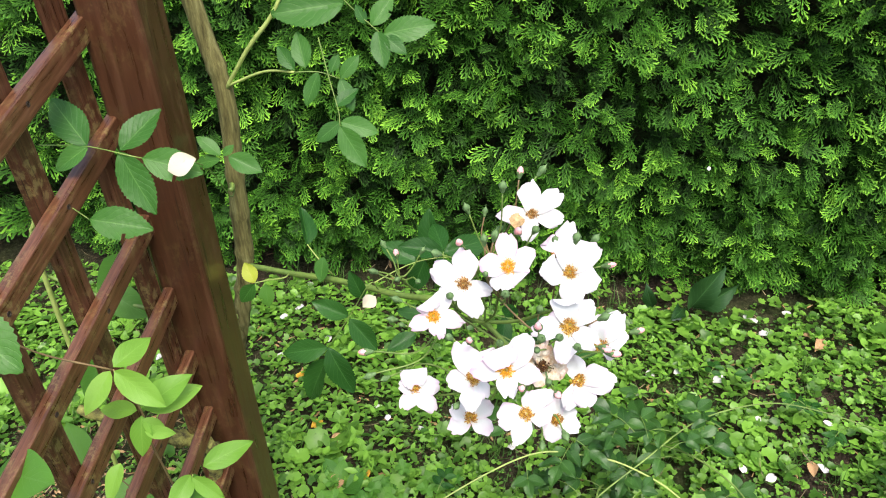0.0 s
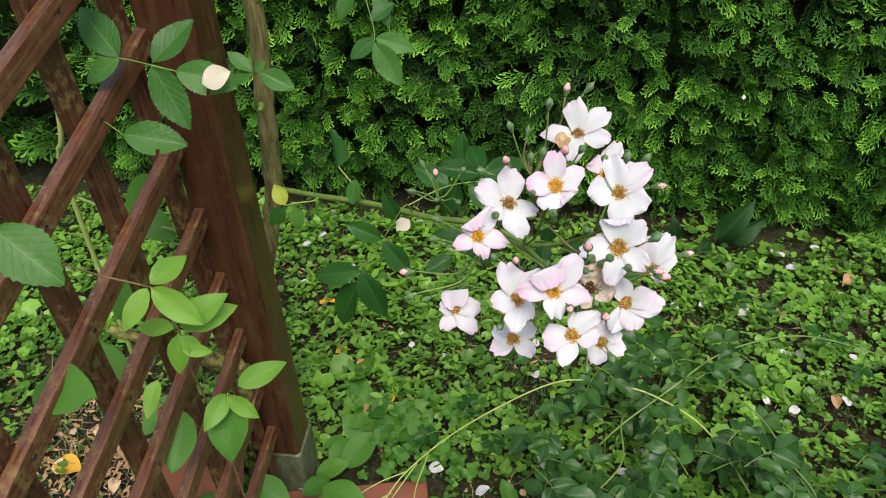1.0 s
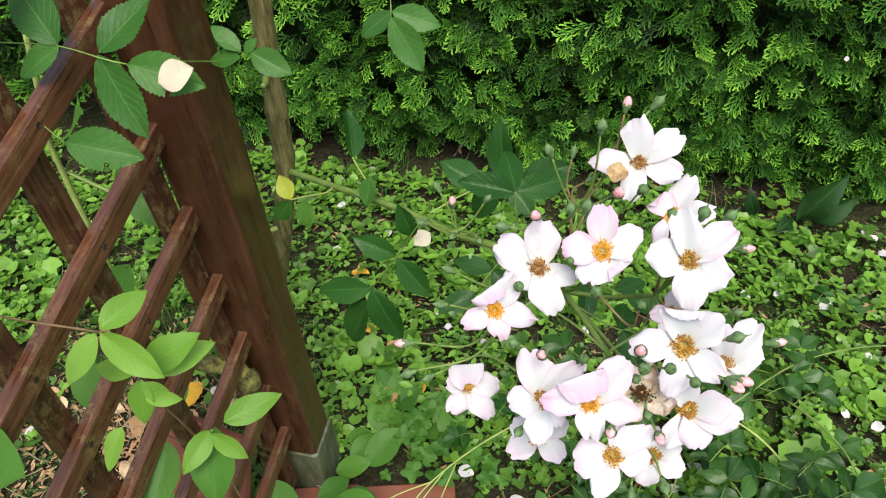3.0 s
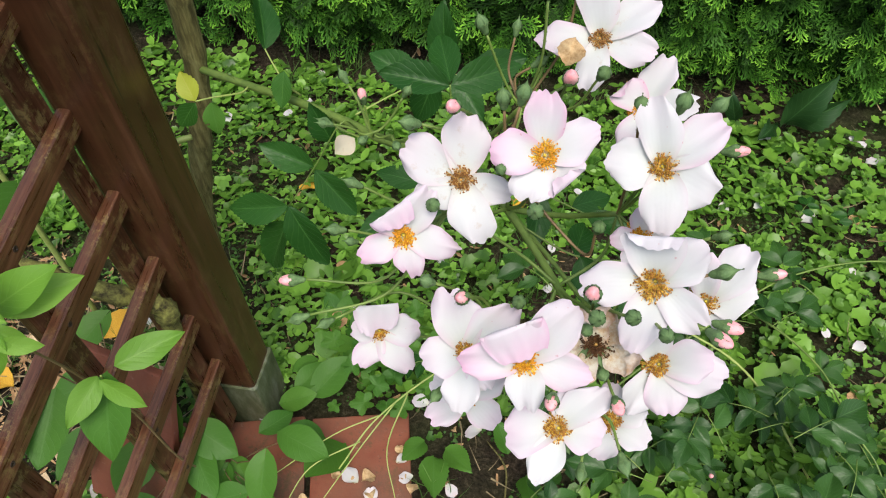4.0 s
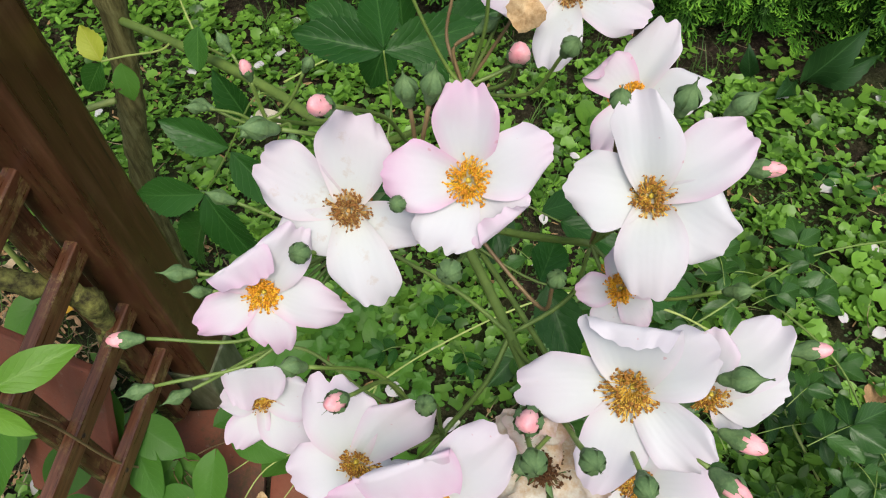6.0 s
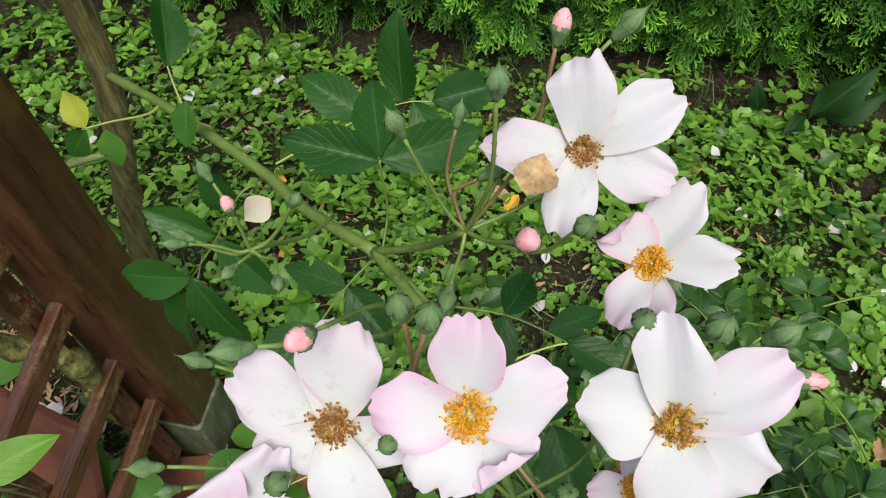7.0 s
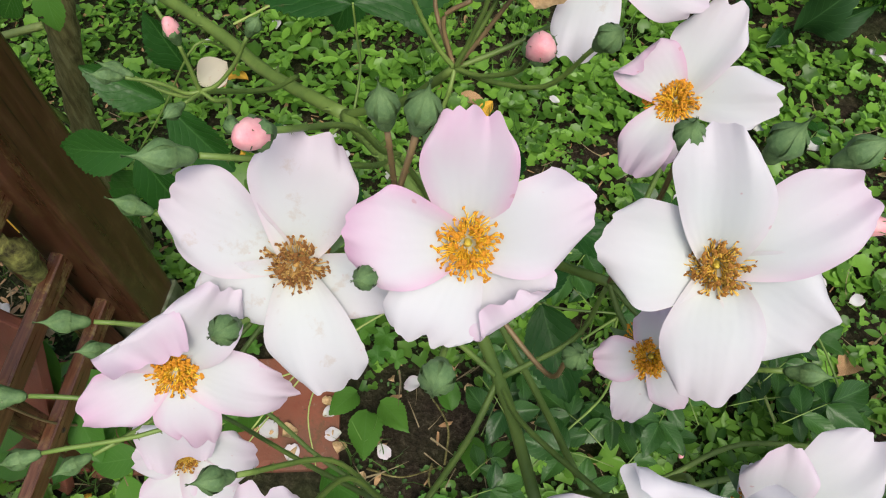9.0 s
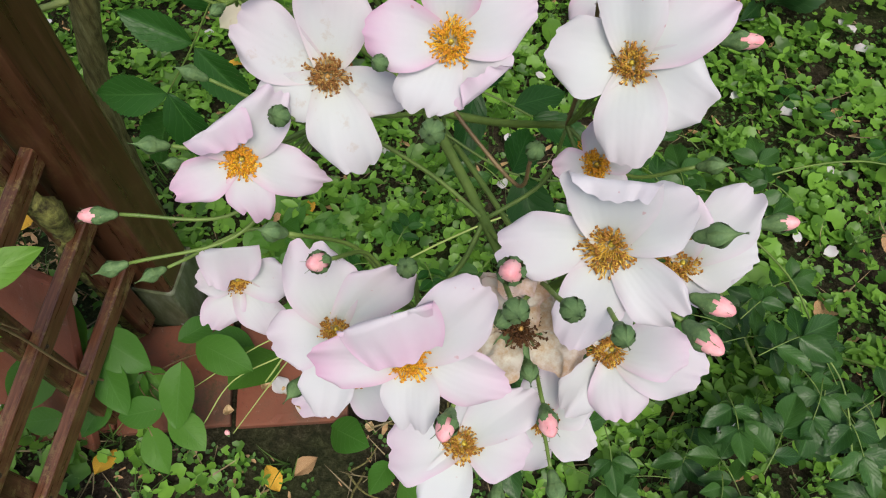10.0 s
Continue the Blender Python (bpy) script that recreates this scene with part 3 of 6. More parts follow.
def build_trellis():
    tr = thing("trellis", "weathered red-brown stained wooden garden trellis on a post", "trellis", at=(-0.34, 1.09, 0))
    lean = Matrix.Translation((-0.338, 1.098, 0.0)) @ Matrix.Rotation(radians(1.2), 4, 'X') @ Matrix.Rotation(radians(-0.8), 4, 'Y')
    bm = box_bm((-0.045, -0.045, 0.10), (0.045, 0.045, 1.8), 0.012, 4)
    part("post", bm, WOOD, tr, "thick square red-brown post", lean)
    bm = box_bm((-0.0492, -0.0492, -0.03), (0.0492, 0.0492, 0.165), 0.006, 3)
    for v in bm.verts:
        v.co.x += 0.0012 * noise.noise(v.co * 22)
    part("post_shoe", bm, STEEL, tr, "dull galvanised steel post shoe", lean)
    lat = Matrix.Translation((-0.324, 0, 0)) @ Matrix.Rotation(radians(-2.8), 4, 'Y')
    k = 0
    for z, drop in ((1.51, 11), (1.36, 11), (1.21, 11), (1.035, 10), (0.885, 9.2), (0.735, 8.5), (0.585, 8.8), (0.42, 6), (0.27, 5)):
        ln = 1.25
        bm = box_bm((-0.019, -ln, -0.037), (0.0, 0.0, 0.0), 0.0055, 3)
        m = lat @ Matrix.Translation((0.0, 1.055 + rnd.uniform(-0.006, 0.006), z)) @ Matrix.Rotation(radians(drop), 4, 'X')
        slat = part("slat", bm, WOOD_SLAT, tr, "", m)
        for y in (0.852, 0.68, 0.508):
            d = (1.055 - y) / math.cos(radians(drop))
            part("screw", SCREW, SCREW_METAL, slat, "dark rusted screw head", m @ Matrix.Translation((-0.0005, -d, -0.017 + rnd.uniform(-0.004, 0.004))) @ Matrix.Rotation(radians(90), 4, 'Y'))
    for y in (1.02, 0.852, 0.68, 0.508, 0.336, 0.164, -0.008):
        bm = box_bm((-0.039, -0.018, 0.07), (-0.0193, 0.018, 1.62), 0.003, 2)
        m = lat @ Matrix.Translation((0, y, 0)) @ Matrix.Rotation(radians(rnd.uniform(-0.8, 0.8)), 4, 'X')
        part("upright", bm, WOOD_UPRIGHT, tr, "", m)
    return tr


build_trellis()


# ---- terracotta tiles ----
def tile(cx, cy, turn, tilt=0.0, z=0.0, size=0.2, high=0.2, label="square red terracotta tile lying on the soil"):
    bm = box_bm((-size / 2, -high / 2, 0), (size / 2, high / 2, 0.018), 0.004, 2)
    bmesh.ops.subdivide_edges(bm, edges=[e for e in bm.edges if e.calc_length() > 0.05], cuts=13, use_grid_fill=True)
    for v in bm.verts:
        q = Vector((v.co.x + cx, v.co.y + cy, v.co.z))
        chip = max(0.0, noise.noise(q * 45) - 0.25) * 0.012 if max(abs(v.co.x), abs(v.co.y)) > size / 2 - 0.006 else 0.0
        v.co.z += 0.0012 * noise.noise(q * 30) - chip * (v.co.z > 0.009)
        v.co.x *= 1 - chip * 2
        v.co.y *= 1 - chip * 2
    me = bpy.data.meshes.new("terracotta_tile")
    bm.to_mesh(me)
    bm.free()
    me.materials.append(TERRACOTTA)
    ob = new("terracotta_tile", me)
    ob.matrix_world = pose(cx, cy, z, tilt, 0, turn)
    return tagged(ob, label, "tile", "terracotta tiles on the soil")


tile(-0.088, 0.998, 13.5)
tile(-0.295, 0.952, 15.0, 1.5)
tile(-0.470, 0.905, -12.0, 68, 0.186, 0.20, 0.40, "long red terracotta tile leaning upright behind the trellis")
tile(-0.50, 0.90, 20.0, 3, 0.0)


# ---- climbing rose ----
def P(ang, length, width, lift, sway=0.0, peak=0.68, tilt=0.0, notch=None, u0=0.0, corner=0.28, roll=None, bend=None):
    """One petal's measures in degrees and millimetres: its heading round the flower, length, width and lift; how far it sways
    sideways, where it is widest, how much farther one shoulder reaches, the notch in its tip (or the point, below zero) and where
    that sits, how round its corners are, a rolled edge (heading, place along it, degrees) and how far its tip bends back."""
    return dict(ang=ang, length=length / 1000, width=width / 1000, lift=lift, sway=sway / 1000, peak=peak, tilt=tilt, notch=notch, u0=u0, corner=corner, roll=roll, bend=bend)


def petal_mesh(length, width, lift, seed, sway=0.0, peak=0.68, tilt=0.0, notch=None, u0=0.0, corner=0.28, roll=None, bend=None):
    """A petal from the origin along +X, its inner face up: an obovate sheet with a wavy rim, one edge rolled over if asked for, bent and lifted."""
    rg = random.Random(seed)
    nu, nv = 19, 25
    if notch is None:
        notch = rg.choice((-0.03, 0.02, 0.04, 0.06))
    if bend is None:
        bend = rg.uniform(6, 26) if not roll else 4.0
    p1, p2, p3, p4 = (rg.uniform(0, 6.28) for _ in range(4))
    lip = rg.uniform(0.2, 1.5)
    nicks = [(rg.uniform(-0.9, 0.9), rg.uniform(0.0, 0.04)) for _ in range(2)]
    # the lengthwise bow, as a chain of short steps
    steps = 26
    px, pz, dirs = [0.0], [0.0], []
    for k in range(steps):
        q = 1.25 * (k + 0.5) / steps
        ang = radians(bend) * (1 - 2 * q)
        dirs.append(ang)
        px.append(px[-1] + math.cos(ang) * 1.25 / steps)
        pz.append(pz[-1] + math.sin(ang) * 1.25 / steps)
    k1 = int(steps / 1.25)
    turn = radians(lift) - math.atan2(pz[k1], px[k1])
    grow = 1 / math.hypot(px[k1], pz[k1])
    verts, faces, uvs = [], [], []
    for i in range(nu):
        s = i / (nu - 1)
        if s < peak:
            w = 0.13 + 0.87 * math.sin(math.pi / 2 * s / peak) ** 0.85
        else:
            w = 1 - 0.22 * ((s - peak) / (1 - peak)) ** 2
        for j in range(nv):
            u = -1 + 2 * j / (nv - 1)
            rim = -0.85 * corner * abs(u) ** 3.2 + tilt * u * 0.55 - notch * math.exp(-((u - u0) / 0.17) ** 2)
            rim += 0.014 * math.sin(6 * u + p1) + 0.007 * math.sin(17 * u + p2) - sum(dp * math.exp(-((u - c) / 0.09) ** 2) for c, dp in nicks)
            x = length * s * (1 + rim * s ** 2.5)
            y = u * w * width * 0.5 * (1 + 0.03 * math.sin(9 * s + p3 + (2 if u > 0 else 0))) + sway * s * s
            z = width * 0.13 * u * u * (1 - 0.8 * s)
            z += length * (0.034 * math.sin(3.2 * u + p1 + 2 * s) * s + 0.022 * math.sin(6.0 * u + p2) * s ** 3 + 0.026 * math.sin(7 * s + 3 * u + p3) * u * u + 0.009 * math.sin(13 * u + p4) * s ** 5)
            z -= length * 0.05 * abs(u) ** 4 * s + length * lip * max(0.0, s - 0.72) ** 2 * (0.6 + 0.4 * math.sin(2.2 * u + p4))
            if roll:
                ra = radians(roll[0])
                d = x * math.cos(ra) + y * math.sin(ra) - roll[1] * length
                if d > 0:
                    r = 0.0013 + 0.0004 * math.sin(3 * u + p4)
                    th = min(d / r, radians(roll[2]))
                    rest = d - th * r
                    to = r * math.sin(th) + rest * math.cos(th) - d
                    x, y = x + math.cos(ra) * to, y + math.sin(ra) * to
                    z = z * math.cos(th) + r * (1 - math.cos(th)) + rest * math.sin(th) + 0.0006
            q = max(0.0, x / length) / 1.25 * steps
            k = min(int(q), steps - 1)
            a = dirs[k]
            bx = px[k] + math.cos(a) * (q - k) * 1.25 / steps
            bz = pz[k] + math.sin(a) * (q - k) * 1.25 / steps
            bx, bz = bx * grow * length - math.sin(a) * z, bz * grow * length + math.cos(a) * z
            c, d = math.cos(turn), math.sin(turn)
            verts.append((bx * c - bz * d, y, bx * d + bz * c))
            uvs.append((j / (nv - 1), s))
    for i in range(nu - 1):
        for j in range(nv - 1):
            q = i * nv + j
            faces.append((q, q + nv, q + nv + 1, q + 1))
    return mesh_from("petal", verts, faces, uvs)


def stamens_mesh(radius, count, seed):
    """Curved filaments crowding round the middle, sparser outwards, and the grains at their ends."""
    rg = random.Random(seed)
    fv, ff, av, af = [], [], [], []
    lean = Vector((rg.uniform(-0.18, 0.18), rg.uniform(-0.18, 0.18), 0)) * radius
    for k in range(count):
        a = rg.uniform(0, 2 * math.pi)
        r = radius * (0.25 + 0.95 * rg.random() ** 1.15)
        h = radius * (0.72 - 0.40 * (r / radius) ** 2) * rg.uniform(0.55, 1.25)
        d, o = Vector((math.cos(a), math.sin(a), 0)), Vector((-math.sin(a), math.cos(a), 0))
        p0 = d * radius * rg.uniform(0.10, 0.22) + Vector((0, 0, radius * 0.06))
        p3 = d * r + Vector((0, 0, max(h, 0.0008))) + o * rg.gauss(0, 0.16) * radius + lean * (r / radius)
        p1 = p0 * 0.62 + p3 * 0.38 + Vector((0, 0, radius * 0.17)) + o * rg.gauss(0, 0.04) * radius
        p2 = p0 * 0.25 + p3 * 0.75 + Vector((0, 0, radius * 0.14)) + o * rg.gauss(0, 0.05) * radius
        w = 0.00021
        b = len(fv)
        for p in (p0, p1, p2, p3):
            fv += [p + o * w, p - o * w * 0.5 + Vector((0, 0, w)), p - o * w * 0.5 - d * w]
        for i in (0, 3, 6):
            for j in range(3):
                ff.append((b + i + j, b + i + (j + 1) % 3, b + i + 3 + (j + 1) % 3, b + i + 3 + j))
        if rg.random() < 0.10:
            continue
        g = rg.uniform(0.00052, 0.00092)
        ex = Vector((rg.gauss(0, 1), rg.gauss(0, 1), rg.gauss(0, 0.5))).normalized()
        ey = ex.cross(Vector((0.1, 0.2, 1))).normalized()
        ez = ex.cross(ey)
        b = len(av)
        av += [p3 + (ex * x + ey * y + ez * z) * g for x, y, z in ((1.35, 0, 0), (-1.35, 0, 0), (0, 0.8, 0), (0, -0.8, 0), (0, 0, 0.8), (0, 0, -0.7))]
        af += [(b, b + 2, b + 4), (b + 2, b + 1, b + 4), (b + 1, b + 3, b + 4), (b + 3, b, b + 4),
               (b + 2, b, b + 5), (b + 1, b + 2, b + 5), (b + 3, b + 1, b + 5), (b, b + 3, b + 5)]
    return mesh_from("stamen_tuft", fv, ff), mesh_from("anther_ring", av, af, smooth=False)


def dome(radius, height, seed=0, rows=5, sides=10, bump_amount=0.08):
    rg = random.Random(seed)
    verts, faces = [], []
    for i in range(rows):
        a = math.pi / 2 * i / rows
        for k in range(sides):
            t = 2 * math.pi * k / sides
            r = radius * math.cos(a) * (1 + rg.uniform(-bump_amount, bump_amount))
            verts.append((r * math.cos(t), r * math.sin(t), height * math.sin(a)))
    verts.append((0, 0, height))
    for i in range(rows - 1):
        for k in range(sides):
            a, b = i * sides + k, i * sides + (k + 1) % sides
            faces.append((a, b, b + sides, a + sides))
    for k in range(sides):
        faces.append(((rows - 1) * sides + k, (rows - 1) * sides + (k + 1) % sides, rows * sides))
    return mesh_from("dome", verts, faces)


def sepal_mesh(length, width, droop):
    verts, faces, uvs = [], [], []
    for i in range(7):
        t = i / 6
        w = width * 0.5 * (math.sin(math.pi * (0.25 + 0.75 * t)) if t > 0.001 else 0.75)
        for v in (-1, 0, 1):
            verts.append((length * t, v * w, -droop * length * t * t + 0.12 * width * abs(v)))
            uvs.append(((v + 1) / 2, t))
    for i in range(6):
        for j in range(2):
            q = i * 3 + j
            faces.append((q, q + 3, q + 4, q + 1))
    return mesh_from("sepal", verts, faces, uvs)


SEPAL_OPEN = sepal_mesh(0.016, 0.006, 0.35)
PISTIL = dome(0.0012, 0.0040, 3, bump_amount=0.25)
PISTIL_OLD = dome(0.0012, 0.0026, 4, bump_amount=0.3)


def facing(az, el):
    a, l = radians(az), radians(el)
    n = Vector((math.cos(l) * math.cos(a), math.cos(l) * math.sin(a), math.sin(l)))
    x = Vector((0, 0, 1)).cross(n).normalized()
    return Matrix((x, n.cross(x), n)).transposed().to_4x4()


def revolve(profile, sides=10, ridges=0, ridge=0.0):
    verts, faces = [], []
    for r, z in profile:
        for k in range(sides):
            a = 2 * math.pi * k / sides
            q = r * (1 + ridge * math.cos(ridges * a))
            verts.append((q * math.cos(a), q * math.sin(a), z))
    for i in range(len(profile) - 1):
        for k in range(sides):
            a, b = i * sides + k, i * sides + (k + 1) % sides
            faces.append((a, b, b + sides, a + sides))
    return mesh_from("body", verts, faces)


HIP = revolve([(0.0012, -0.0085), (0.0024, -0.007), (0.0033, -0.0045), (0.0031, -0.002), (0.0028, 0.0)], 10)

rose = thing("climbing_rose", "climbing rose with open white-pink single flowers and buds", "rose", at=(-0.31, 1.2, 0))


def flower(at, az, el, petals, age, seed, pink=False, radius=0.0085, label="open white single rose blushed with pink"):
    m = Matrix.Translation(at) @ facing(az, el)
    base = part("flower", HIP, SEPAL, rose, label, m)
    old = age == "withered"
    for k, shape in enumerate(petals):
        me = petal_mesh(seed=seed * 17 + k, **{q: v for q, v in shape.items() if q != "ang"})
        if old:
            for v in me.vertices:
                v.co += noise.noise_vector(v.co * 160) * 0.0035 * min(1.0, v.co.length / 0.012)
        order = (k % 2) * 0.0006
        pm = m @ Matrix.Rotation(radians(shape["ang"]), 4, 'Z') @ Matrix.Translation((0.0, 0, order)) @ Matrix.Rotation(radians(rnd.uniform(-5, 5)), 4, 'X')
        part("petal", me, PETAL_OLD if old else (PETAL_PINK if pink else (PETAL_SPOTTED if age == "old" else PETAL)), base, "", pm)
    kind = age
    fil, ant = stamens_mesh(radius * 1.18, 300 if not old else 240, seed)
    part("stamen_tuft", fil, FILAMENT[kind], base, "", m)
    part("anther_ring", ant, ANTHER[kind], base, "", m)
    part("pistil", PISTIL_OLD if kind in ("old", "withered") else PISTIL, FILAMENT["old"] if kind in ("old", "withered") else PISTIL_COLOUR, base, "", m @ Matrix.Translation((0, 0, 0.001)))
    for k in range(5):
        part("sepal", SEPAL_OPEN, SEPAL, base, "", m @ Matrix.Rotation(radians(72 * k + 20), 4, 'Z') @ Matrix.Translation((0.0015, 0, -0.002)))
    return Vector(at) - (m.to_3x3() @ Vector((0, 0, 0.008)))


FLOWERS = {}


def bloom(key, *args, **kw):
    FLOWERS[key] = flower(*args, seed=len(FLOWERS) + 3, **kw)


bloom("b", (0.148, 0.761, 1.136), -75, 47, [
    P(150, 41.9, 30.2, 12, sway=-4.0, peak=0.74, tilt=0.00, corner=0.16, roll=(60, 0.6, 110)),
    P(78, 41.4, 31.9, 14, sway=1.3, peak=0.69, tilt=0.08, corner=0.22),
    P(332, 33.9, 21.4, 5, sway=3.1, peak=0.62, tilt=-0.01),
    P(276, 41.8, 29.4, 8, sway=4.8, peak=0.69, tilt=0.10, notch=0.05, u0=0.5),
    P(214, 30.3, 24.3, 4, sway=-4.8, peak=0.75, tilt=-0.11)], age="old")
bloom("a", (0.115, 0.729, 1.112), -65, 47, [
    P(52, 36.9, 23.2, 25, sway=-0.3, peak=0.56, tilt=-0.06),
    P(339, 35.9, 22.6, 12, sway=-2.9, peak=0.52, tilt=-0.01, notch=-0.08, corner=0.36),
    P(266, 27.8, 20.3, 8, sway=2.2, peak=0.58, tilt=0.13, notch=0.16, u0=-0.45),
    P(197, 31.6, 19.9, 10, sway=-0.7, peak=0.63, tilt=-0.00),
    P(113, 35.2, 28.9, 30, sway=0.0, peak=0.72, tilt=-0.12, roll=(0, 0.60, 165), corner=0.12)], age="fresh", pink=True)
bloom("c", (0.199, 0.765, 1.162), -87, 50, [
    P(95, 40.6, 25.6, 28, sway=0.5, peak=0.64, tilt=0.01, notch=0.11, u0=-0.35, corner=0.2),
    P(17, 34.8, 26.5, 18, sway=7.2, peak=0.61, tilt=-0.04, notch=-0.03),
    P(317, 31.7, 29.4, 20, sway=-0.5, peak=0.73, tilt=0.00, roll=(0, 0.72, 165)),
    P(253, 31.3, 27.2, 15, sway=-0.9, peak=0.80, tilt=-0.05, notch=0.14, u0=0.15, corner=0.2),
    P(183, 34.0, 28.8, 22, sway=-1.5, peak=0.78, tilt=0.02)], age="fresh", pink=True, radius=0.0105)
bloom("d", (0.273, 0.782, 1.147), -104, 44, [
    P(105, 44.3, 27.9, 22, sway=6.2, peak=0.64, tilt=-0.03),
    P(51, 44.8, 28.2, 8, sway=1.5, peak=0.63, tilt=-0.06, notch=-0.04, u0=0.4, corner=0.22),
    P(359, 35.8, 32.7, 8, sway=-6.9, peak=0.72, tilt=0.06, notch=-0.04, u0=0.5),
    P(294, 41.8, 30.1, 12, sway=-3.1, peak=0.58, tilt=0.08),
    P(195, 33.5, 33.7, 12, sway=-2.0, peak=0.58, tilt=0.01, notch=-0.05)], age="ripe", radius=0.0100)
bloom("f", (0.272, 0.702, 1.134), -109, 45, [
    P(204, 42.8, 27.0, 10, sway=1.6, peak=0.67, tilt=0.01),
    P(108, 39.2, 37.3, 32, sway=1.0, peak=0.75, tilt=-0.14, roll=(0, 0.78, 160), corner=0.15),
    P(48, 36.5, 25.9, 22, sway=4.2, peak=0.80, tilt=0.04),
    P(337, 37.7, 23.8, 8, sway=-0.8, peak=0.70, tilt=0.03, notch=0.14, u0=0.1, corner=0.18),
    P(279, 42.1, 26.5, 8, sway=-4.2, peak=0.53, tilt=-0.00)], age="ripe", radius=0.0100)
bloom("g", (0.313, 0.727, 1.086), -107, 49, [
    P(66, 44.0, 27.7, 15, sway=3.1, peak=0.76, tilt=-0.03),
    P(14, 28.9, 26.5, 10, sway=6.0, peak=0.75, tilt=0.14),
    P(334, 21.1, 13.3, 8, sway=-4.9, peak=0.50, tilt=0.06),
    P(111, 35.6, 22.4, 34, sway=-1.3, peak=0.80, tilt=-0.06),
    P(148, 17.5, 11.0, 10, sway=-2.0, peak=0.80, tilt=-0.14)], age="ripe")
bloom("h", (0.091, 0.724, 0.997), -67, 52, [
    P(84, 50.0, 34.0, 38, peak=0.66, tilt=0.08, roll=(0, 0.52, 165), corner=0.12),
    P(349, 31.5, 25.2, 18, sway=1.1, peak=0.72, tilt=-0.11),
    P(289, 38.0, 23.9, 10, sway=4.3, peak=0.65, tilt=-0.03),
    P(239, 30.0, 22.9, 10, sway=-3.1, peak=0.65, tilt=-0.14, notch=0.1, u0=-0.4, corner=0.2),
    P(175, 23.8, 18.9, 30, sway=-3.8, peak=0.80, tilt=0.00)], age="ripe")
bloom("i", (0.165, 0.676, 1.068), -78, 60, [
    P(100, 42.8, 32.3, 22, sway=2.5, peak=0.62, tilt=0.12, notch=0.09),
    P(194, 28.9, 27.7, 8, sway=-2.1, peak=0.61, tilt=0.01),
    P(260, 38.9, 24.5, 8, sway=-0.2, peak=0.77, tilt=0.09),
    P(52, 42.4, 26.7, 25, sway=-6.1, peak=0.80, tilt=-0.14),
    P(302, 27.9, 21.4, 8, sway=-0.1, peak=0.80, tilt=-0.01)], age="ripe")
bloom("j", (0.203, 0.656, 1.104), -87, 48, [
    P(183, 38.2, 24.1, 15, sway=1.4, peak=0.62, tilt=-0.08, notch=-0.03),
    P(115, 52.0, 38.0, 35, peak=0.70, tilt=-0.03, roll=(0, 0.54, 168), corner=0.12),
    P(54, 45.5, 28.7, 25, sway=-0.2, peak=0.67, tilt=0.03, notch=-0.06, corner=0.2),
    P(350, 37.8, 23.8, 12, sway=0.6, peak=0.66, tilt=-0.00),
    P(276, 30.8, 23.4, 8, sway=0.5, peak=0.51, tilt=0.03, notch=0.1, u0=-0.1)], age="fresh", pink=True, radius=0.0095)
bloom("k", (0.289, 0.691, 1.060), -115, 54, [
    P(11, 40.4, 29.5, 10, sway=2.9, peak=0.61, tilt=0.11, notch=0.05, corner=0.2),
    P(309, 32.1, 27.2, 8, sway=-0.4, peak=0.73, tilt=0.02, corner=0.2),
    P(265, 35.5, 22.4, 8, sway=1.2, peak=0.80, tilt=-0.07),
    P(34, 34.0, 28.0, 14),
    P(128, 30.0, 25.0, 25)], age="ripe")
bloom("m", (0.229, 0.639, 1.054), -99, 64, [
    P(200, 32.6, 32.6, 12, sway=0.6, peak=0.80, tilt=0.05, corner=0.2),
    P(264, 35.1, 22.1, 8, sway=-1.0, peak=0.60, tilt=-0.06),
    P(357, 27.3, 26.1, 8, sway=2.3, peak=0.80, tilt=0.14, notch=0.05),
    P(64, 37.8, 23.8, 18, sway=-5.5, peak=0.66, tilt=-0.12),
    P(90, 26.3, 16.6, 25, sway=0.7, peak=0.80, tilt=-0.14)], age="ripe")
bloom("e", (0.268, 0.873, 1.110), -122, 59, [
    P(101, 42.1, 26.5, 20, sway=-2.6, peak=0.67, tilt=-0.03),
    P(39, 38.1, 24.0, 10, sway=-1.6, peak=0.70, tilt=0.02, notch=0.07, u0=0.1),
    P(312, 27.6, 17.4, 25, sway=0.4, peak=0.62, tilt=-0.02, bend=-60),
    P(273, 33.0, 20.8, 12, sway=1.0, peak=0.69, tilt=0.02, corner=0.15),
    P(161, 30.2, 26.9, 32, sway=2.4, peak=0.69, tilt=0.14, roll=(0, 0.78, 150), corner=0.2)], age="fresh", pink=True)
bloom("t", (0.228, 0.905, 1.147), -107, 54, [
    P(105, 41.0, 31.0, 34, sway=5.0, peak=0.70, tilt=-0.14, notch=-0.10, u0=-0.6, corner=0.20, bend=10),
    P(43, 46.9, 29.5, 8, sway=5.0, peak=0.74, tilt=-0.05, notch=0.06, u0=0.2, corner=0.2),
    P(355, 42.4, 26.7, 8, sway=1.7, peak=0.71, tilt=0.05, corner=0.2),
    P(283, 40.7, 25.6, 10, sway=-2.1, peak=0.76, tilt=-0.06, notch=0.05, u0=-0.3),
    P(205, 43.9, 27.7, 14, sway=-1.9, peak=0.71, tilt=-0.03, notch=-0.07)], age="old")
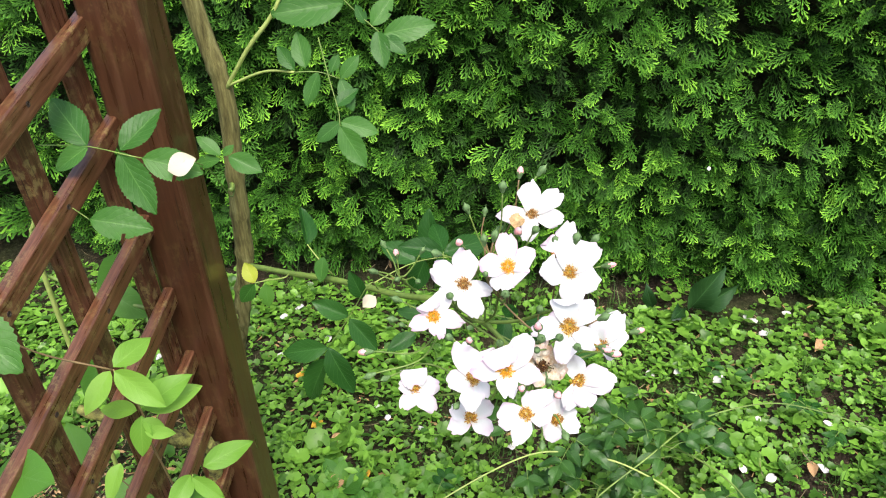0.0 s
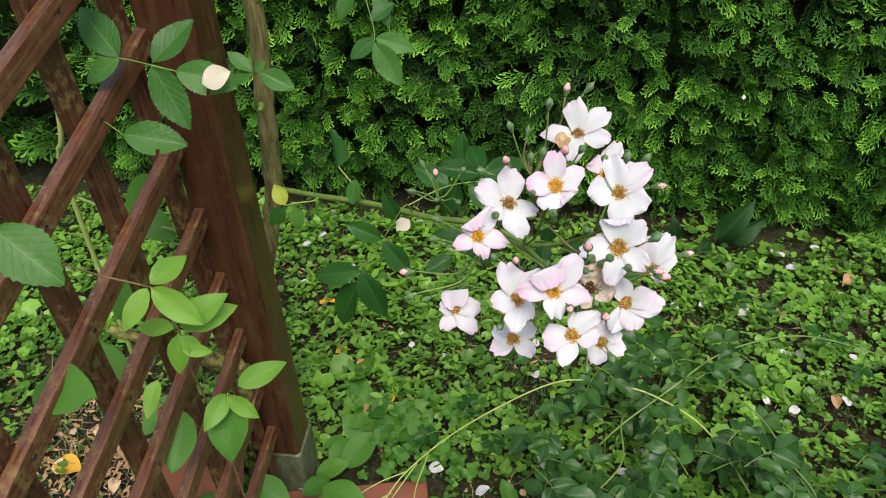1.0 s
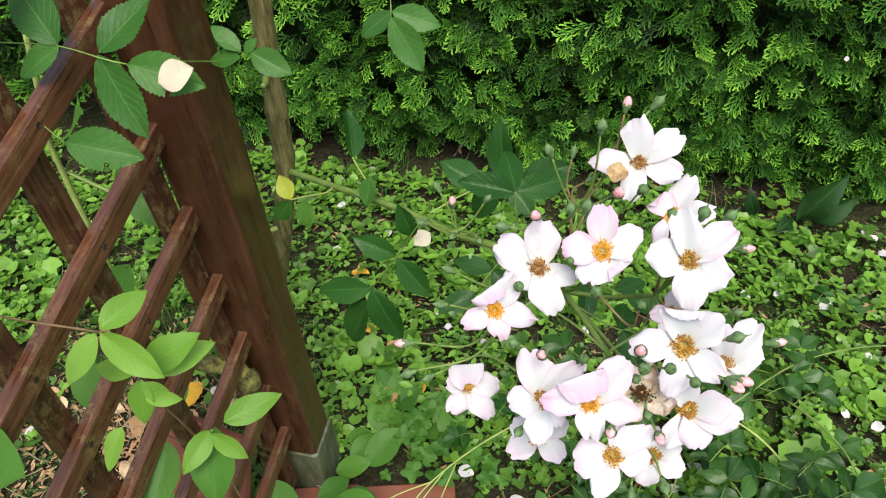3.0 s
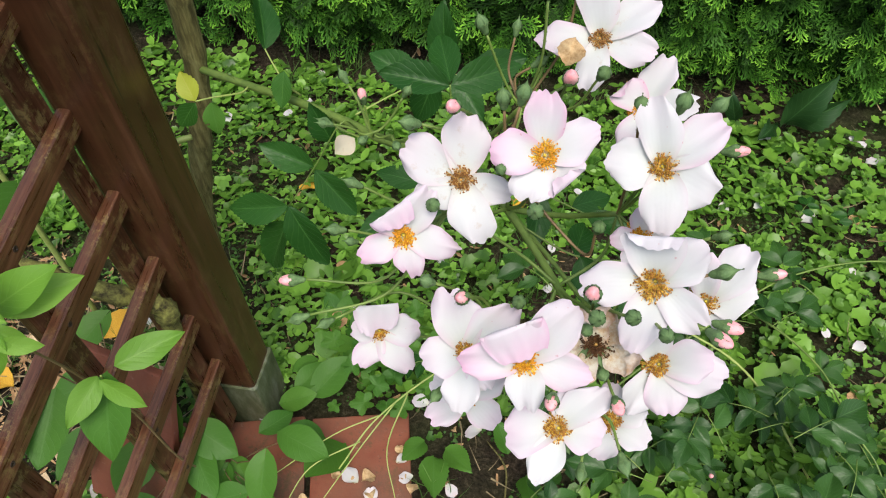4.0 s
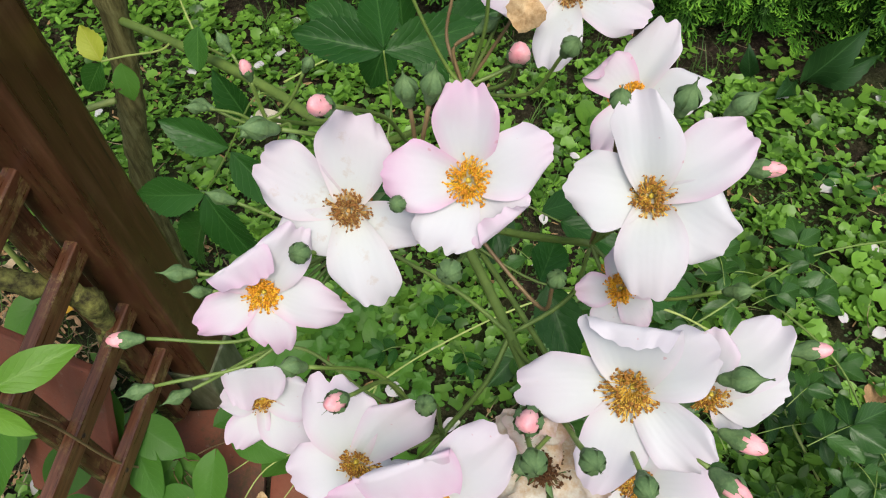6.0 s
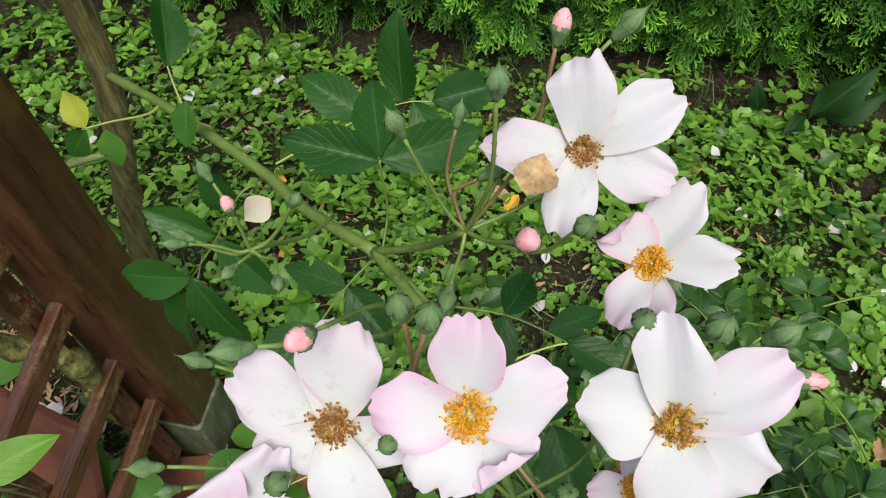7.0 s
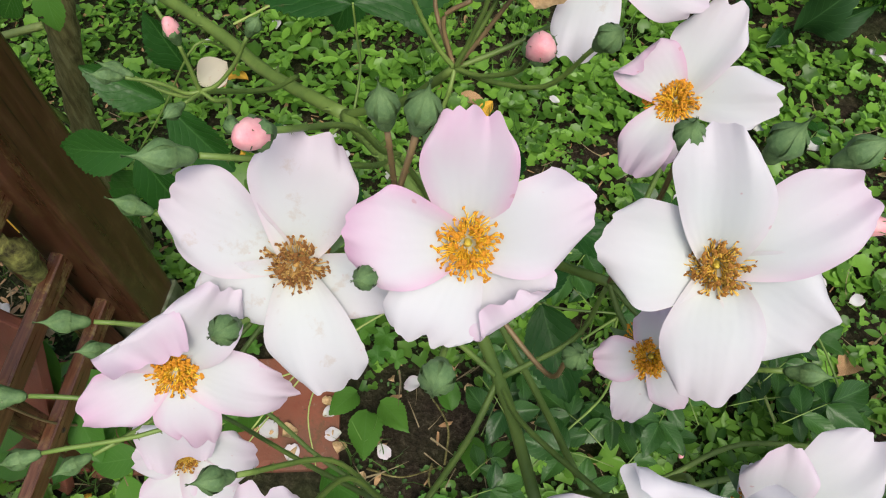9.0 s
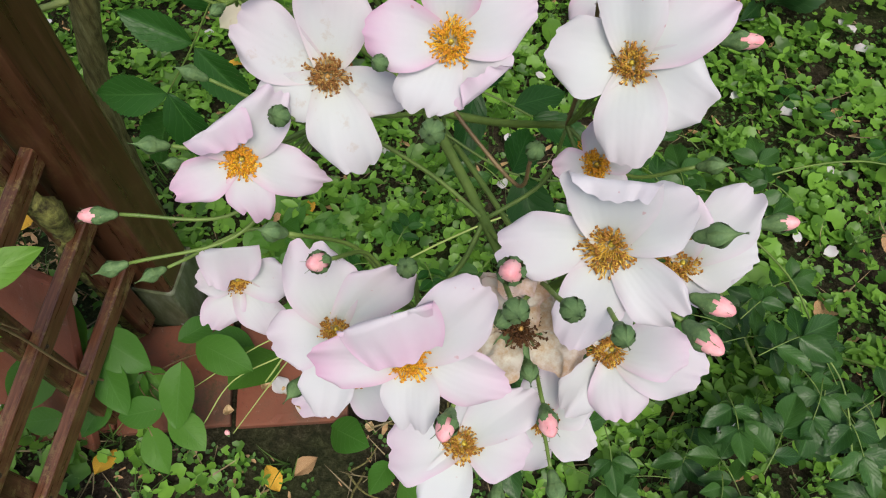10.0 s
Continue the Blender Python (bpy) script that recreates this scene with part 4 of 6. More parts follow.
bloom("n", (0.165, 0.680, 0.997), -71, 69, [P(204, 32, 25, 10), P(306, 30, 24, 10), P(20, 31, 24, 20), P(88, 28, 24, 20), P(150, 28, 24, 20)], age="ripe")
bloom("l", (0.266, 0.668, 1.016), -112, 65, [P(272, 27, 24, 10), P(356, 28, 24, 10), P(50, 26, 22, 20), P(114, 26, 22, 20), P(204, 26, 22, 15)], age="ripe")
bloom("p", (0.272, 0.777, 1.080), -100, 62, [P(100, 22, 17, 30), P(200, 22, 17, 20), P(262, 26, 17, 12), P(320, 21, 17, 12), P(30, 21, 17, 25)], age="fresh", pink=True)
bloom("w", (0.245, 0.681, 1.089), -102, 63, [P(158, 29, 26, 30, bend=-49), P(245, 24, 26, 6, bend=-55), P(354, 27, 26, 14, bend=-55), P(64, 24, 25, 40, bend=-44), P(112, 34, 25, 40, roll=(0, 0.75, 150))],
      age="withered", radius=0.0075, label="withered rose with brown-stained limp petals")

# nodes of the flowering shoot
N0, N1, N2, N3 = (0.101, 0.955, 0.953), (0.172, 0.873, 0.983), (0.222, 0.785, 1.000), (0.245, 0.725, 1.025)
part("cane", tube([(-0.43, 1.25, -0.02), (-0.415, 1.255, 0.35), (-0.381, 1.262, 0.54), (-0.356, 1.268, 0.645), (-0.334, 1.275, 0.76), (-0.326, 1.275, 0.88), (-0.318, 1.272, 1.0), (-0.312, 1.27, 1.14), (-0.337, 1.27, 1.28),
                   (-0.365, 1.27, 1.5), (-0.37, 1.27, 1.9)], 0.0200, 0.0150, 14, 9, 0.07, 22, 5, 0.08), BARK, rose, "thick grey-brown woody cane with prickles")
part("shoot", tube([(-0.325, 1.268, 0.757), (-0.218, 1.203, 0.794), (-0.112, 1.122, 0.848), (-0.032, 1.062, 0.882), (0.028, 1.008, 0.914), N0], 0.0056, 0.0047, 10, 8, 0.04, 24, 8, 0.08), STEM, rose,
     "smooth green flowering shoot with small prickles")
part("shoot", tube([N0, (0.140, 0.91, 0.975), N1, N2, N3], 0.0046, 0.0026, 9, 8, 0.04, 16, 18, 0.05), STEM, rose)


def stem(points, r0=0.0019, r1=0.0013, mat=None, hairs=30, seed=1, parent=None, name="stem"):
    return part(name, tube(points, r0, r1, 6, 6, 0.05, hairs, seed), mat or STEM, parent or rose)


HUBS = {"T": ((0.176, 0.893, 1.085), N0), "L": ((0.052, 0.885, 1.045), (0.06, 0.985, 0.945)), "B": ((0.135, 0.800, 1.062), N1), "U": ((0.162, 0.842, 1.085), N1), "C": ((0.190, 0.805, 1.085), N1),
        "D": ((0.258, 0.815, 1.060), N1), "F": ((0.268, 0.728, 1.055), N3), "J": ((0.196, 0.712, 1.020), N2), "M": ((0.236, 0.680, 1.025), N3)}
for k, (h, node_at) in HUBS.items():
    a, b = Vector(node_at), Vector(h)
    mid = (a + b) / 2 + Vector((0.004, 0.006, -0.012))
    stem([a, mid, b], *((0.0030, 0.0022) if k in "TDF" else (0.0018, 0.0014)), STEM, 320, ord(k))

# side stalks that cross between the branches
for i, (a, k, dx) in enumerate(((N2, "B", 0.010), (N2, "D", 0.012), (N3, "J", 0.008), (N2, "F", -0.010))):
    h = Vector(HUBS[k][0])
    stem([a, Vector(a) * 0.5 + h * 0.5 + Vector((dx, 0.004, -0.010)), h - Vector((0, 0, 0.004))], 0.0015, 0.0012, STEM, 260, 200 + i)


def joined(end, back, hub, seed, mat=None, r=0.0012):
    """A stalk from a hub that comes up under the head at end along back."""
    e, h = Vector(end), Vector(HUBS[hub][0])
    b = Vector(back).normalized()
    gap = (e - h).length
    q = e - b * gap * 0.42 + Vector((0, 0, -0.05 * gap))
    stem([h, h * 0.55 + q * 0.45 + Vector((0, 0, -0.004)), q, e], r * 1.15, r, mat, int(3200 * gap), seed)


for i, (key, hub, az, el) in enumerate((("b", "B", -75, 47), ("a", "B", -65, 47), ("c", "C", -87, 50), ("d", "D", -104, 44), ("e", "D", -122, 59), ("t", "T", -107, 54), ("p", "D", -100, 62), ("f", "F", -109, 45),
                                        ("g", "F", -107, 49), ("k", "F", -115, 54), ("h", "J", -67, 52), ("i", "J", -78, 60), ("j", "J", -87, 48), ("n", "J", -71, 69), ("m", "M", -99, 64), ("l", "M", -112, 65), ("w", "M", -102, 63))):
    back = facing(az, el).to_3x3() @ Vector((0, 0, 1))
    joined(FLOWERS[key], back, hub, 40 + i, STEM)

# buds: a swelling, five closed sepals, and the pink petals where they show
CALYX = revolve([(0.0011, -0.0078), (0.0022, -0.0068), (0.0031, -0.005), (0.0034, -0.003), (0.0041, -0.001), (0.0050, 0.0018), (0.0051, 0.0040), (0.0043, 0.0063), (0.0028, 0.0083), (0.0010, 0.0098), (0.00005, 0.0104)], 15, 5, 0.05)
CALYX_OPEN = revolve([(0.0011, -0.0078), (0.0022, -0.0068), (0.0032, -0.005), (0.0035, -0.003), (0.0045, -0.001), (0.0056, 0.0018), (0.0057, 0.0034)], 15, 5, 0.04)
BUD_TIP = revolve([(0.0050, 0.0005), (0.0057, 0.0035), (0.0055, 0.0066), (0.0044, 0.0096), (0.0026, 0.0118), (0.0009, 0.0126), (0.00005, 0.0128)], 12, 3, 0.07)


def bud_sepal(open_by):
    """A closed sepal along the bud's flank, ending in a thin tail."""
    verts, faces = [], []
    n = 11
    for i in range(n):
        t = i / (n - 1)
        q = min(1.0, t / 0.72)
        r = 0.0046 + 0.0014 * math.sin(math.pi * min(1, q * 1.25)) - 0.0046 * max(0, q - 0.35) + open_by * 0.0065 * t * t
        z = 0.0003 + 0.0142 * t - open_by * 0.003 * t
        w = 0.0036 * (1 - q) ** 0.75 * (0.85 + 0.3 * q) + 0.00034 * (1.15 - t)
        for v in (-1, -0.5, 0, 0.5, 1):
            verts.append((r + 0.0004 * (v == 0) - 0.0008 * abs(v) * (1 - q), v * w, z))
    for i in range(n - 1):
        for j in range(4):
            q = i * 5 + j
            faces.append((q, q + 1, q + 6, q + 5))
    return mesh_from("sepal", verts, faces)


SEPAL_SHUT, SEPAL_AJAR = bud_sepal(-0.35), bud_sepal(0.55)


def bud(at, out, size=1.0, pink=0.0, hub=None, red=False):
    out = Vector(out).normalized()
    rot = out.to_track_quat('Z', 'Y').to_matrix().to_4x4()
    m = Matrix.Translation(at) @ rot @ Matrix.Rotation(rnd.uniform(0, 6), 4, 'Z') @ Matrix.Diagonal((size * 0.79, size * 0.79, size * (0.80 + 0.12 * rnd.random()), 1))
    base = part("bud", CALYX_OPEN if pink else CALYX, SEPAL, rose, "pink rosebud between green sepals" if pink else "closed green rosebud", m)
    for k in range(5):
        part("sepal", SEPAL_AJAR if pink > 0.5 else SEPAL_SHUT, SEPAL, base, "", m @ Matrix.Rotation(radians(72 * k), 4, 'Z'))
    if pink:
        w = 0.94 if pink > 0.85 else 0.84
        part("petal_tip", BUD_TIP, BUD_PINK, base, "", m @ Matrix.Diagonal((w, w, 0.85 + 0.25 * pink, 1)))
    if hub:
        joined(Vector(at) - out * 0.0075 * size, out, hub, rnd.randrange(999), STEM_RED if red else STEM, 0.0010)


for at, out, size, pink, hub, red in (
        ((0.143, 0.769, 1.190), (-0.2, -0.8, 0.8), 1.0, 1.0, "U", False), ((0.117, 0.766, 1.176), (-0.7, -0.6, 0.6), 1.05, 0, "U", False), ((0.135, 0.735, 1.138), (-0.1, -0.6, 0.8), 1.0, 0, "B", False),
        ((0.066, 0.742, 1.092), (-1, -0.4, 0.4), 0.95, 0, "B", False), ((0.037, 0.719, 1.058), (-1, -0.3, 0.1), 1.0, 0.9, "B", False), ((0.042, 0.702, 1.036), (-0.9, -0.4, -0.2), 0.95, 0, "B", False),
        ((0.062, 0.80, 1.075), (-1, -0.1, 0.5), 0.95, 0, "B", False), ((0.060, 0.705, 1.03), (-0.6, -0.6, 0.1), 0.85, 0, "J", False), ((0.078, 0.735, 1.09), (-0.6, -0.5, 0.6), 0.7, 0, "B", False),
        ((0.175, 0.748, 1.163), (-0.3, -0.6, 0.8), 0.75, 0, "C", True), ((0.198, 0.730, 1.150), (0.0, -0.7, 0.7), 1.1, 0, "C", False), ((0.170, 0.789, 1.181), (-0.1, 0.0, 1), 1.05, 0, "C", True),
        ((0.182, 0.780, 1.194), (0.15, 0.0, 1), 1.05, 0, "C", True), ((0.240, 0.760, 1.105), (0.1, -0.2, 1), 1.0, 0, "C", True),
        ((0.254, 0.802, 1.177), (-0.1, -0.2, 1), 1.0, 0, "D", True), ((0.278, 0.801, 1.182), (0.1, -0.1, 1), 1.15, 0, "D", False), ((0.299, 0.804, 1.180), (0.5, 0, 0.9), 1.05, 0, "D", False),
        ((0.319, 0.811, 1.139), (0.9, -0.2, 0.4), 1.0, 0.8, "D", False), ((0.322, 0.775, 1.095), (0.7, -0.2, 0.6), 0.9, 0, "D", False),
        ((0.209, 0.842, 1.159), (0.1, -0.5, 0.7), 1.2, 1.0, "T", False), ((0.231, 0.855, 1.155), (0.3, -0.3, 0.8), 1.1, 0, "T", False), ((0.143, 0.895, 1.156), (-0.4, 0, 1), 1.1, 0, "T", False),
        ((0.188, 0.889, 1.195), (0, 0.0, 1), 1.2, 0, "T", False), ((0.236, 0.930, 1.198), (0.6, 0.2, 0.8), 1.1, 0, "T", False), ((0.209, 0.925, 1.195), (0.1, 0.2, 1), 1.0, 1.0, "T", True),
        ((0.175, 0.850, 1.09), (0.0, -1, 0.2), 1.05, 0, "T", False), ((0.185, 0.905, 1.12), (0.8, 0.2, 0.6), 0.95, 0, "T", True), ((0.165, 0.93, 1.13), (0.1, 0.5, 0.8), 0.85, 0, "T", True),
        ((0.048, 0.886, 1.082), (-0.1, 0.0, 1), 0.9, 0.9, "L", False), ((0.017, 0.879, 1.057), (-1, 0, 0.4), 0.9, 0, "L", False), ((0.020, 0.868, 1.067), (-0.8, -0.4, 0.4), 0.85, 0, "L", False),
        ((0.053, 0.860, 1.062), (-0.2, -0.8, 0.3), 0.85, 0, "L", False), ((0.080, 0.858, 1.062), (0.4, -0.8, 0.3), 0.85, 0, "L", False), ((0.082, 0.895, 1.085), (0.5, 0.1, 0.9), 0.85, 0, "L", False),
        ((0.028, 0.905, 1.085), (-0.6, 0.4, 0.8), 0.9, 0, "L", False),
        ((0.162, 0.683, 1.118), (-0.2, -0.6, 0.8), 1.0, 0.6, "J", False), ((0.138, 0.698, 1.108), (-0.5, -0.4, 0.7), 0.95, 0, "J", False), ((0.195, 0.690, 1.110), (0, -0.4, 0.9), 0.95, 0, "J", False),
        ((0.235, 0.675, 1.150), (-0.1, -0.5, 0.9), 1.1, 0.6, "M", False), ((0.238, 0.663, 1.146), (0.1, -0.6, 0.7), 1.05, 0, "M", False), ((0.236, 0.669, 1.124), (-0.3, -0.6, 0.5), 0.85, 0, "M", False),
        ((0.257, 0.667, 1.145), (0.2, -0.6, 0.8), 1.0, 0, "M", False), ((0.277, 0.665, 1.136), (0.1, -0.7, 0.6), 0.95, 0, "F", False), ((0.321, 0.705, 1.093), (0.9, -0.4, 0.3), 1.05, 0.9, "F", False),
        ((0.306, 0.672, 1.130), (0.6, -0.7, 0.4), 1.1, 0.7, "F", False), ((0.306, 0.705, 1.145), (0.7, -0.2, 0.7), 1.05, 0, "F", True), ((0.355, 0.756, 1.084), (1, 0, 0.4), 1.05, 0.5, "F", False),
        ((0.221, 0.633, 1.102), (-0.1, -0.8, 0.5), 1.0, 0.6, "M", False), ((0.260, 0.648, 1.081), (0.2, -0.8, 0.4), 0.95, 0.9, "M", False), ((0.251, 0.668, 1.079), (0.1, -0.8, 0.4), 0.85, 0, "M", False),
        ((0.150, 0.655, 1.045), (-0.3, -0.8, 0.2), 0.9, 0, "J", False), ((0.272, 0.632, 1.035), (0.3, -0.9, 0.0), 1.05, 0, "M", False), ((0.248, 0.628, 1.02), (0, -0.9, 0.0), 0.85, 0, "M", False)):
    bud(at, out, size, pink, hub, red)

# leaves of the rose
ROSE_LEAVES = [leaf_mesh(w, 17, f, d, 0.02, 0.46, s, h) for w, f, d, s, h in ((0.50, 0.10, 0.10, 1, False), (0.55, 0.16, 0.05, 2, False), (0.46, 0.06, 0.16, 3, False), (0.52, 0.12, 0.12, 4, True))]
for me in ROSE_LEAVES:
    me.materials.append(LEAF)
ROSE_NARROW = [leaf_mesh(w, 17, f, d, 0.025, 0.46, s) for w, f, d, s in ((0.42, 0.22, 0.14, 21), (0.47, 0.28, 0.06, 22), (0.44, 0.14, 0.20, 23))]
for me in ROSE_NARROW:
    me.materials.append(LEAF_DARK)
ROSE_LEAVES_DARK = [leaf_mesh(w, 17, f, d, 0.03, 0.44, s, h) for w, f, d, s, h in ((0.48, 0.14, 0.10, 11, False), (0.53, 0.18, 0.04, 12, False), (0.45, 0.08, 0.18, 13, True))]
for me in ROSE_LEAVES_DARK:
    me.materials.append(LEAF_DARK)


def compound_leaf(rachis, leaflets, owner, meshes, face=(0, -0.5, 1), mat=None):
    """A stalk with leaflets on it: each from a base to a tip."""
    stalk = part("leaf", tube(rachis, 0.0011, 0.0007, 5, 5, 0.05, 6, len(leaflets)), mat or STEM, owner)
    for i, (b, t) in enumerate(leaflets):
        f = Vector(face) + Vector((rnd.uniform(-0.3, 0.3), rnd.uniform(-0.3, 0.3), 0))
        part("leaflet", meshes[rnd.randrange(len(meshes))], None, stalk, "", aim(b, t, f, rnd.uniform(-0.2, 0.2)))
    return stalk


# the leaf of five hanging below the shoot
compound_leaf([(-0.01, 1.03, 0.905), (-0.017, 1.0, 0.94), (-0.055, 0.99, 0.873), (-0.093, 0.985, 0.81)],
              [((-0.055, 0.995, 0.873), (-0.112, 0.99, 0.904)), ((-0.093, 0.985, 0.81), (-0.178, 0.98, 0.791)), ((-0.093, 0.985, 0.81), (-0.051, 0.955, 0.726)),
               ((-0.055, 0.995, 0.868), (-0.008, 0.98, 0.814)), ((-0.03, 1.0, 0.91), (-0.048, 1.0, 0.962)), ((-0.095, 0.98, 0.79), (-0.143, 0.97, 0.69))], rose, ROSE_NARROW, (0.0, -0.8, 0.8))
# the leaf of three above the shoot, and the larger one farther back
compound_leaf([(0.106, 0.955, 0.953), (0.107, 0.975, 0.975), (0.104, 0.982, 0.998), (0.103, 0.983, 1.022)],
              [((0.103, 0.983, 1.021), (0.035, 0.983, 1.030)), ((0.103, 0.983, 1.021), (0.169, 1.015, 1.030)), ((0.103, 0.985, 1.022), (0.080, 1.050, 1.034))], rose, ROSE_NARROW, (0.0, -0.6, 0.9))
compound_leaf([(-0.024, 1.071, 0.887), (0.01, 1.112, 0.886), (0.036, 1.15, 0.876), (0.062, 1.20, 0.850), (0.089, 1.209, 0.848)],
              [((0.037, 1.15, 0.876), (-0.031, 1.172, 0.898)), ((0.060, 1.203, 0.848), (0.048, 1.231, 0.936)), ((0.089, 1.209, 0.848), (0.161, 1.23, 0.868)), ((0.050, 1.18, 0.862), (0.026, 1.165, 0.795)),
               ((0.070, 1.205, 0.848), (0.115, 1.16, 0.815))], rose, ROSE_LEAVES_DARK, (0.0, -0.75, 0.7), STEM_PALE)
# dark leaves beneath the flowers
for rach, tips in (([(0.14, 0.91, 0.97), (0.20, 0.92, 0.955), (0.245, 0.915, 0.94)], [((0.20, 0.92, 0.955), (0.215, 0.965, 0.945)), ((0.20, 0.92, 0.955), (0.20, 0.87, 0.935)), ((0.245, 0.915, 0.94), (0.295, 0.90, 0.935)), ((0.23, 0.918, 0.945), (0.27, 0.945, 0.94))]),
                   ([(0.10, 0.955, 0.945), (0.085, 0.93, 0.94), (0.07, 0.90, 0.93)], [((0.085, 0.93, 0.94), (0.035, 0.935, 0.945)), ((0.07, 0.90, 0.93), (0.03, 0.87, 0.92)), ((0.085, 0.93, 0.94), (0.125, 0.90, 0.92))]),
                   ([(0.18, 0.862, 0.98), (0.235, 0.845, 0.965), (0.285, 0.85, 0.96)], [((0.235, 0.845, 0.965), (0.245, 0.895, 0.955)), ((0.285, 0.85, 0.96), (0.335, 0.86, 0.955)), ((0.24, 0.845, 0.965), (0.265, 0.80, 0.94))])):
    compound_leaf(rach, tips, rose, ROSE_LEAVES_DARK, (0.1, -0.5, 1))
# the leaf across the post
compound_leaf([(-0.320, 1.258, 0.945), (-0.302, 1.19, 0.972), (-0.292, 1.10, 1.08), (-0.285, 1.0, 1.15), (-0.293, 0.909, 1.203), (-0.366, 0.911, 1.216), (-0.43, 0.905, 1.218)],
              [((-0.323, 0.912, 1.211), (-0.277, 0.955, 1.256)), ((-0.323, 0.910, 1.211), (-0.273, 0.862, 1.146)), ((-0.293, 0.909, 1.203), (-0.213, 0.907, 1.187)), ((-0.366, 0.911, 1.216), (-0.425, 0.95, 1.268)),
               ((-0.366, 0.911, 1.216), (-0.405, 0.885, 1.192))], rose, ROSE_LEAVES, (0.15, -0.7, 0.8))
compound_leaf([(-0.42, 0.88, 1.16), (-0.38, 0.86, 1.15), (-0.355, 0.85, 1.14)], [((-0.355, 0.85, 1.14), (-0.272, 0.85, 1.132))], rose, ROSE_LEAVES, (0.1, -0.6, 0.8))
compound_leaf([(-0.292, 1.10, 1.08), (-0.275, 1.095, 1.10), (-0.262, 1.09, 1.11)], [((-0.262, 1.09, 1.11), (-0.30, 1.10, 1.14)), ((-0.258, 1.09, 1.11), (-0.242, 1.10, 1.125)), ((-0.25, 1.09, 1.11), (-0.195, 1.08, 1.09)), ((-0.262, 1.085, 1.105), (-0.305, 1.08, 1.10))], rose, ROSE_LEAVES, (0, -0.7, 0.8))
# shoots and leaves above
stem([(-0.305, 1.262, 1.145), (-0.25, 1.25, 1.225), (-0.192, 1.25, 1.298), (-0.15, 1.27, 1.40)], 0.004, 0.003, STEM_PALE, 6, 3, None, "shoot")
stem([(-0.305, 1.262, 1.15), (-0.225, 1.24, 1.19), (-0.159, 1.196, 1.21)], 0.0028, 0.002, STEM_PALE, 4, 4, None, "shoot")
compound_leaf([(-0.159, 1.196, 1.21), (-0.12, 1.20, 1.21), (-0.085, 1.20, 1.20)], [((-0.12, 1.20, 1.21), (-0.139, 1.165, 1.168)), ((-0.10, 1.20, 1.21), (-0.088, 1.215, 1.235)), ((-0.085, 1.20, 1.20), (-0.055, 1.215, 1.235)), ((-0.085, 1.2, 1.2), (-0.06, 1.17, 1.16)),
                                                                                         ((-0.159, 1.2, 1.212), (-0.19, 1.22, 1.245)), ((-0.14, 1.2, 1.215), (-0.16, 1.235, 1.265))], rose, ROSE_LEAVES, (0.2, -0.8, 0.6))
compound_leaf([(-0.15, 1.27, 1.38), (-0.08, 1.27, 1.30), (-0.02, 1.25, 1.255)], [((-0.02, 1.25, 1.255), (0.02, 1.23, 1.235)), ((-0.03, 1.255, 1.262), (-0.015, 1.215, 1.215)), ((-0.04, 1.258, 1.268), (-0.008, 1.285, 1.31)), ((-0.02, 1.25, 1.258), (0.065, 1.265, 1.275)),
                                                                                        ((-0.05, 1.26, 1.27), (-0.065, 1.265, 1.30)), ((-0.085, 1.27, 1.30), (-0.14, 1.27, 1.31)), ((-0.085, 1.27, 1.30), (-0.20, 1.24, 1.29))], rose, ROSE_LEAVES, (0.1, -0.8, 0.6))
compound_leaf([(-0.12, 1.22, 1.26), (-0.10, 1.19, 1.20), (-0.084, 1.165, 1.16), (-0.08, 1.15, 1.14)], [((-0.08, 1.15, 1.14), (-0.036, 1.118, 1.085)), ((-0.08, 1.155, 1.145), (-0.118, 1.135, 1.118)), ((-0.08, 1.155, 1.145), (-0.018, 1.155, 1.13)), ((-0.09, 1.17, 1.165), (-0.055, 1.19, 1.19))],
              rose, ROSE_LEAVES, (0.1, -0.8, 0.6))
# small yellowing leaves by the fork
part("leaflet", leaf_mesh(0.66, 9, 0.1, 0.1, 0.03, 0.46, 31), LEAF_YELLOW, rose, "yellowing green leaf", aim((-0.261, 1.13, 0.823), (-0.281, 1.147, 0.856), (0.2, -0.8, 0.6)))
part("leaflet", leaf_mesh(0.6, 9, 0.1, 0.1, 0.03, 0.46, 32), LEAF, rose, "green leaf with a yellow edge", aim((-0.262, 1.13, 0.821), (-0.290, 1.118, 0.783), (0.2, -0.8, 0.6)))
part("leaflet", leaf_mesh(0.6, 9, 0.1, 0.1, 0.03, 0.46, 33, True), LEAF_VINE_DARK, rose, "green leaf with bite holes", aim((-0.245, 1.14, 0.815), (-0.240, 1.122, 0.772), (0.2, -0.8, 0.6)))
stem([(-0.218, 1.203, 0.794), (-0.222, 1.18, 0.800), (-0.245, 1.15, 0.815), (-0.261, 1.13, 0.823)], 0.0016, 0.0010, STEM_PALE, 0, 9)
stem([(-0.427, 1.186, 0.646), (-0.394, 1.2, 0.651), (-0.348, 1.221, 0.659)], 0.0052, 0.0048, STEM_PALE, 0, 14, None, "cut_shoot")
stem([(-0.325, 1.262, 0.955), (-0.315, 1.235, 0.960), (-0.312, 1.22, 0.967)], 0.0055, 0.0045, STEM, 0, 15, None, "cut_shoot")
stem([(-0.112, 1.128, 0.855), (-0.122, 1.112, 0.888), (-0.163, 1.165, 0.891), (-0.175, 1.19, 0.893)], 0.0015, 0.0007, STEM_PALE, 0, 10)
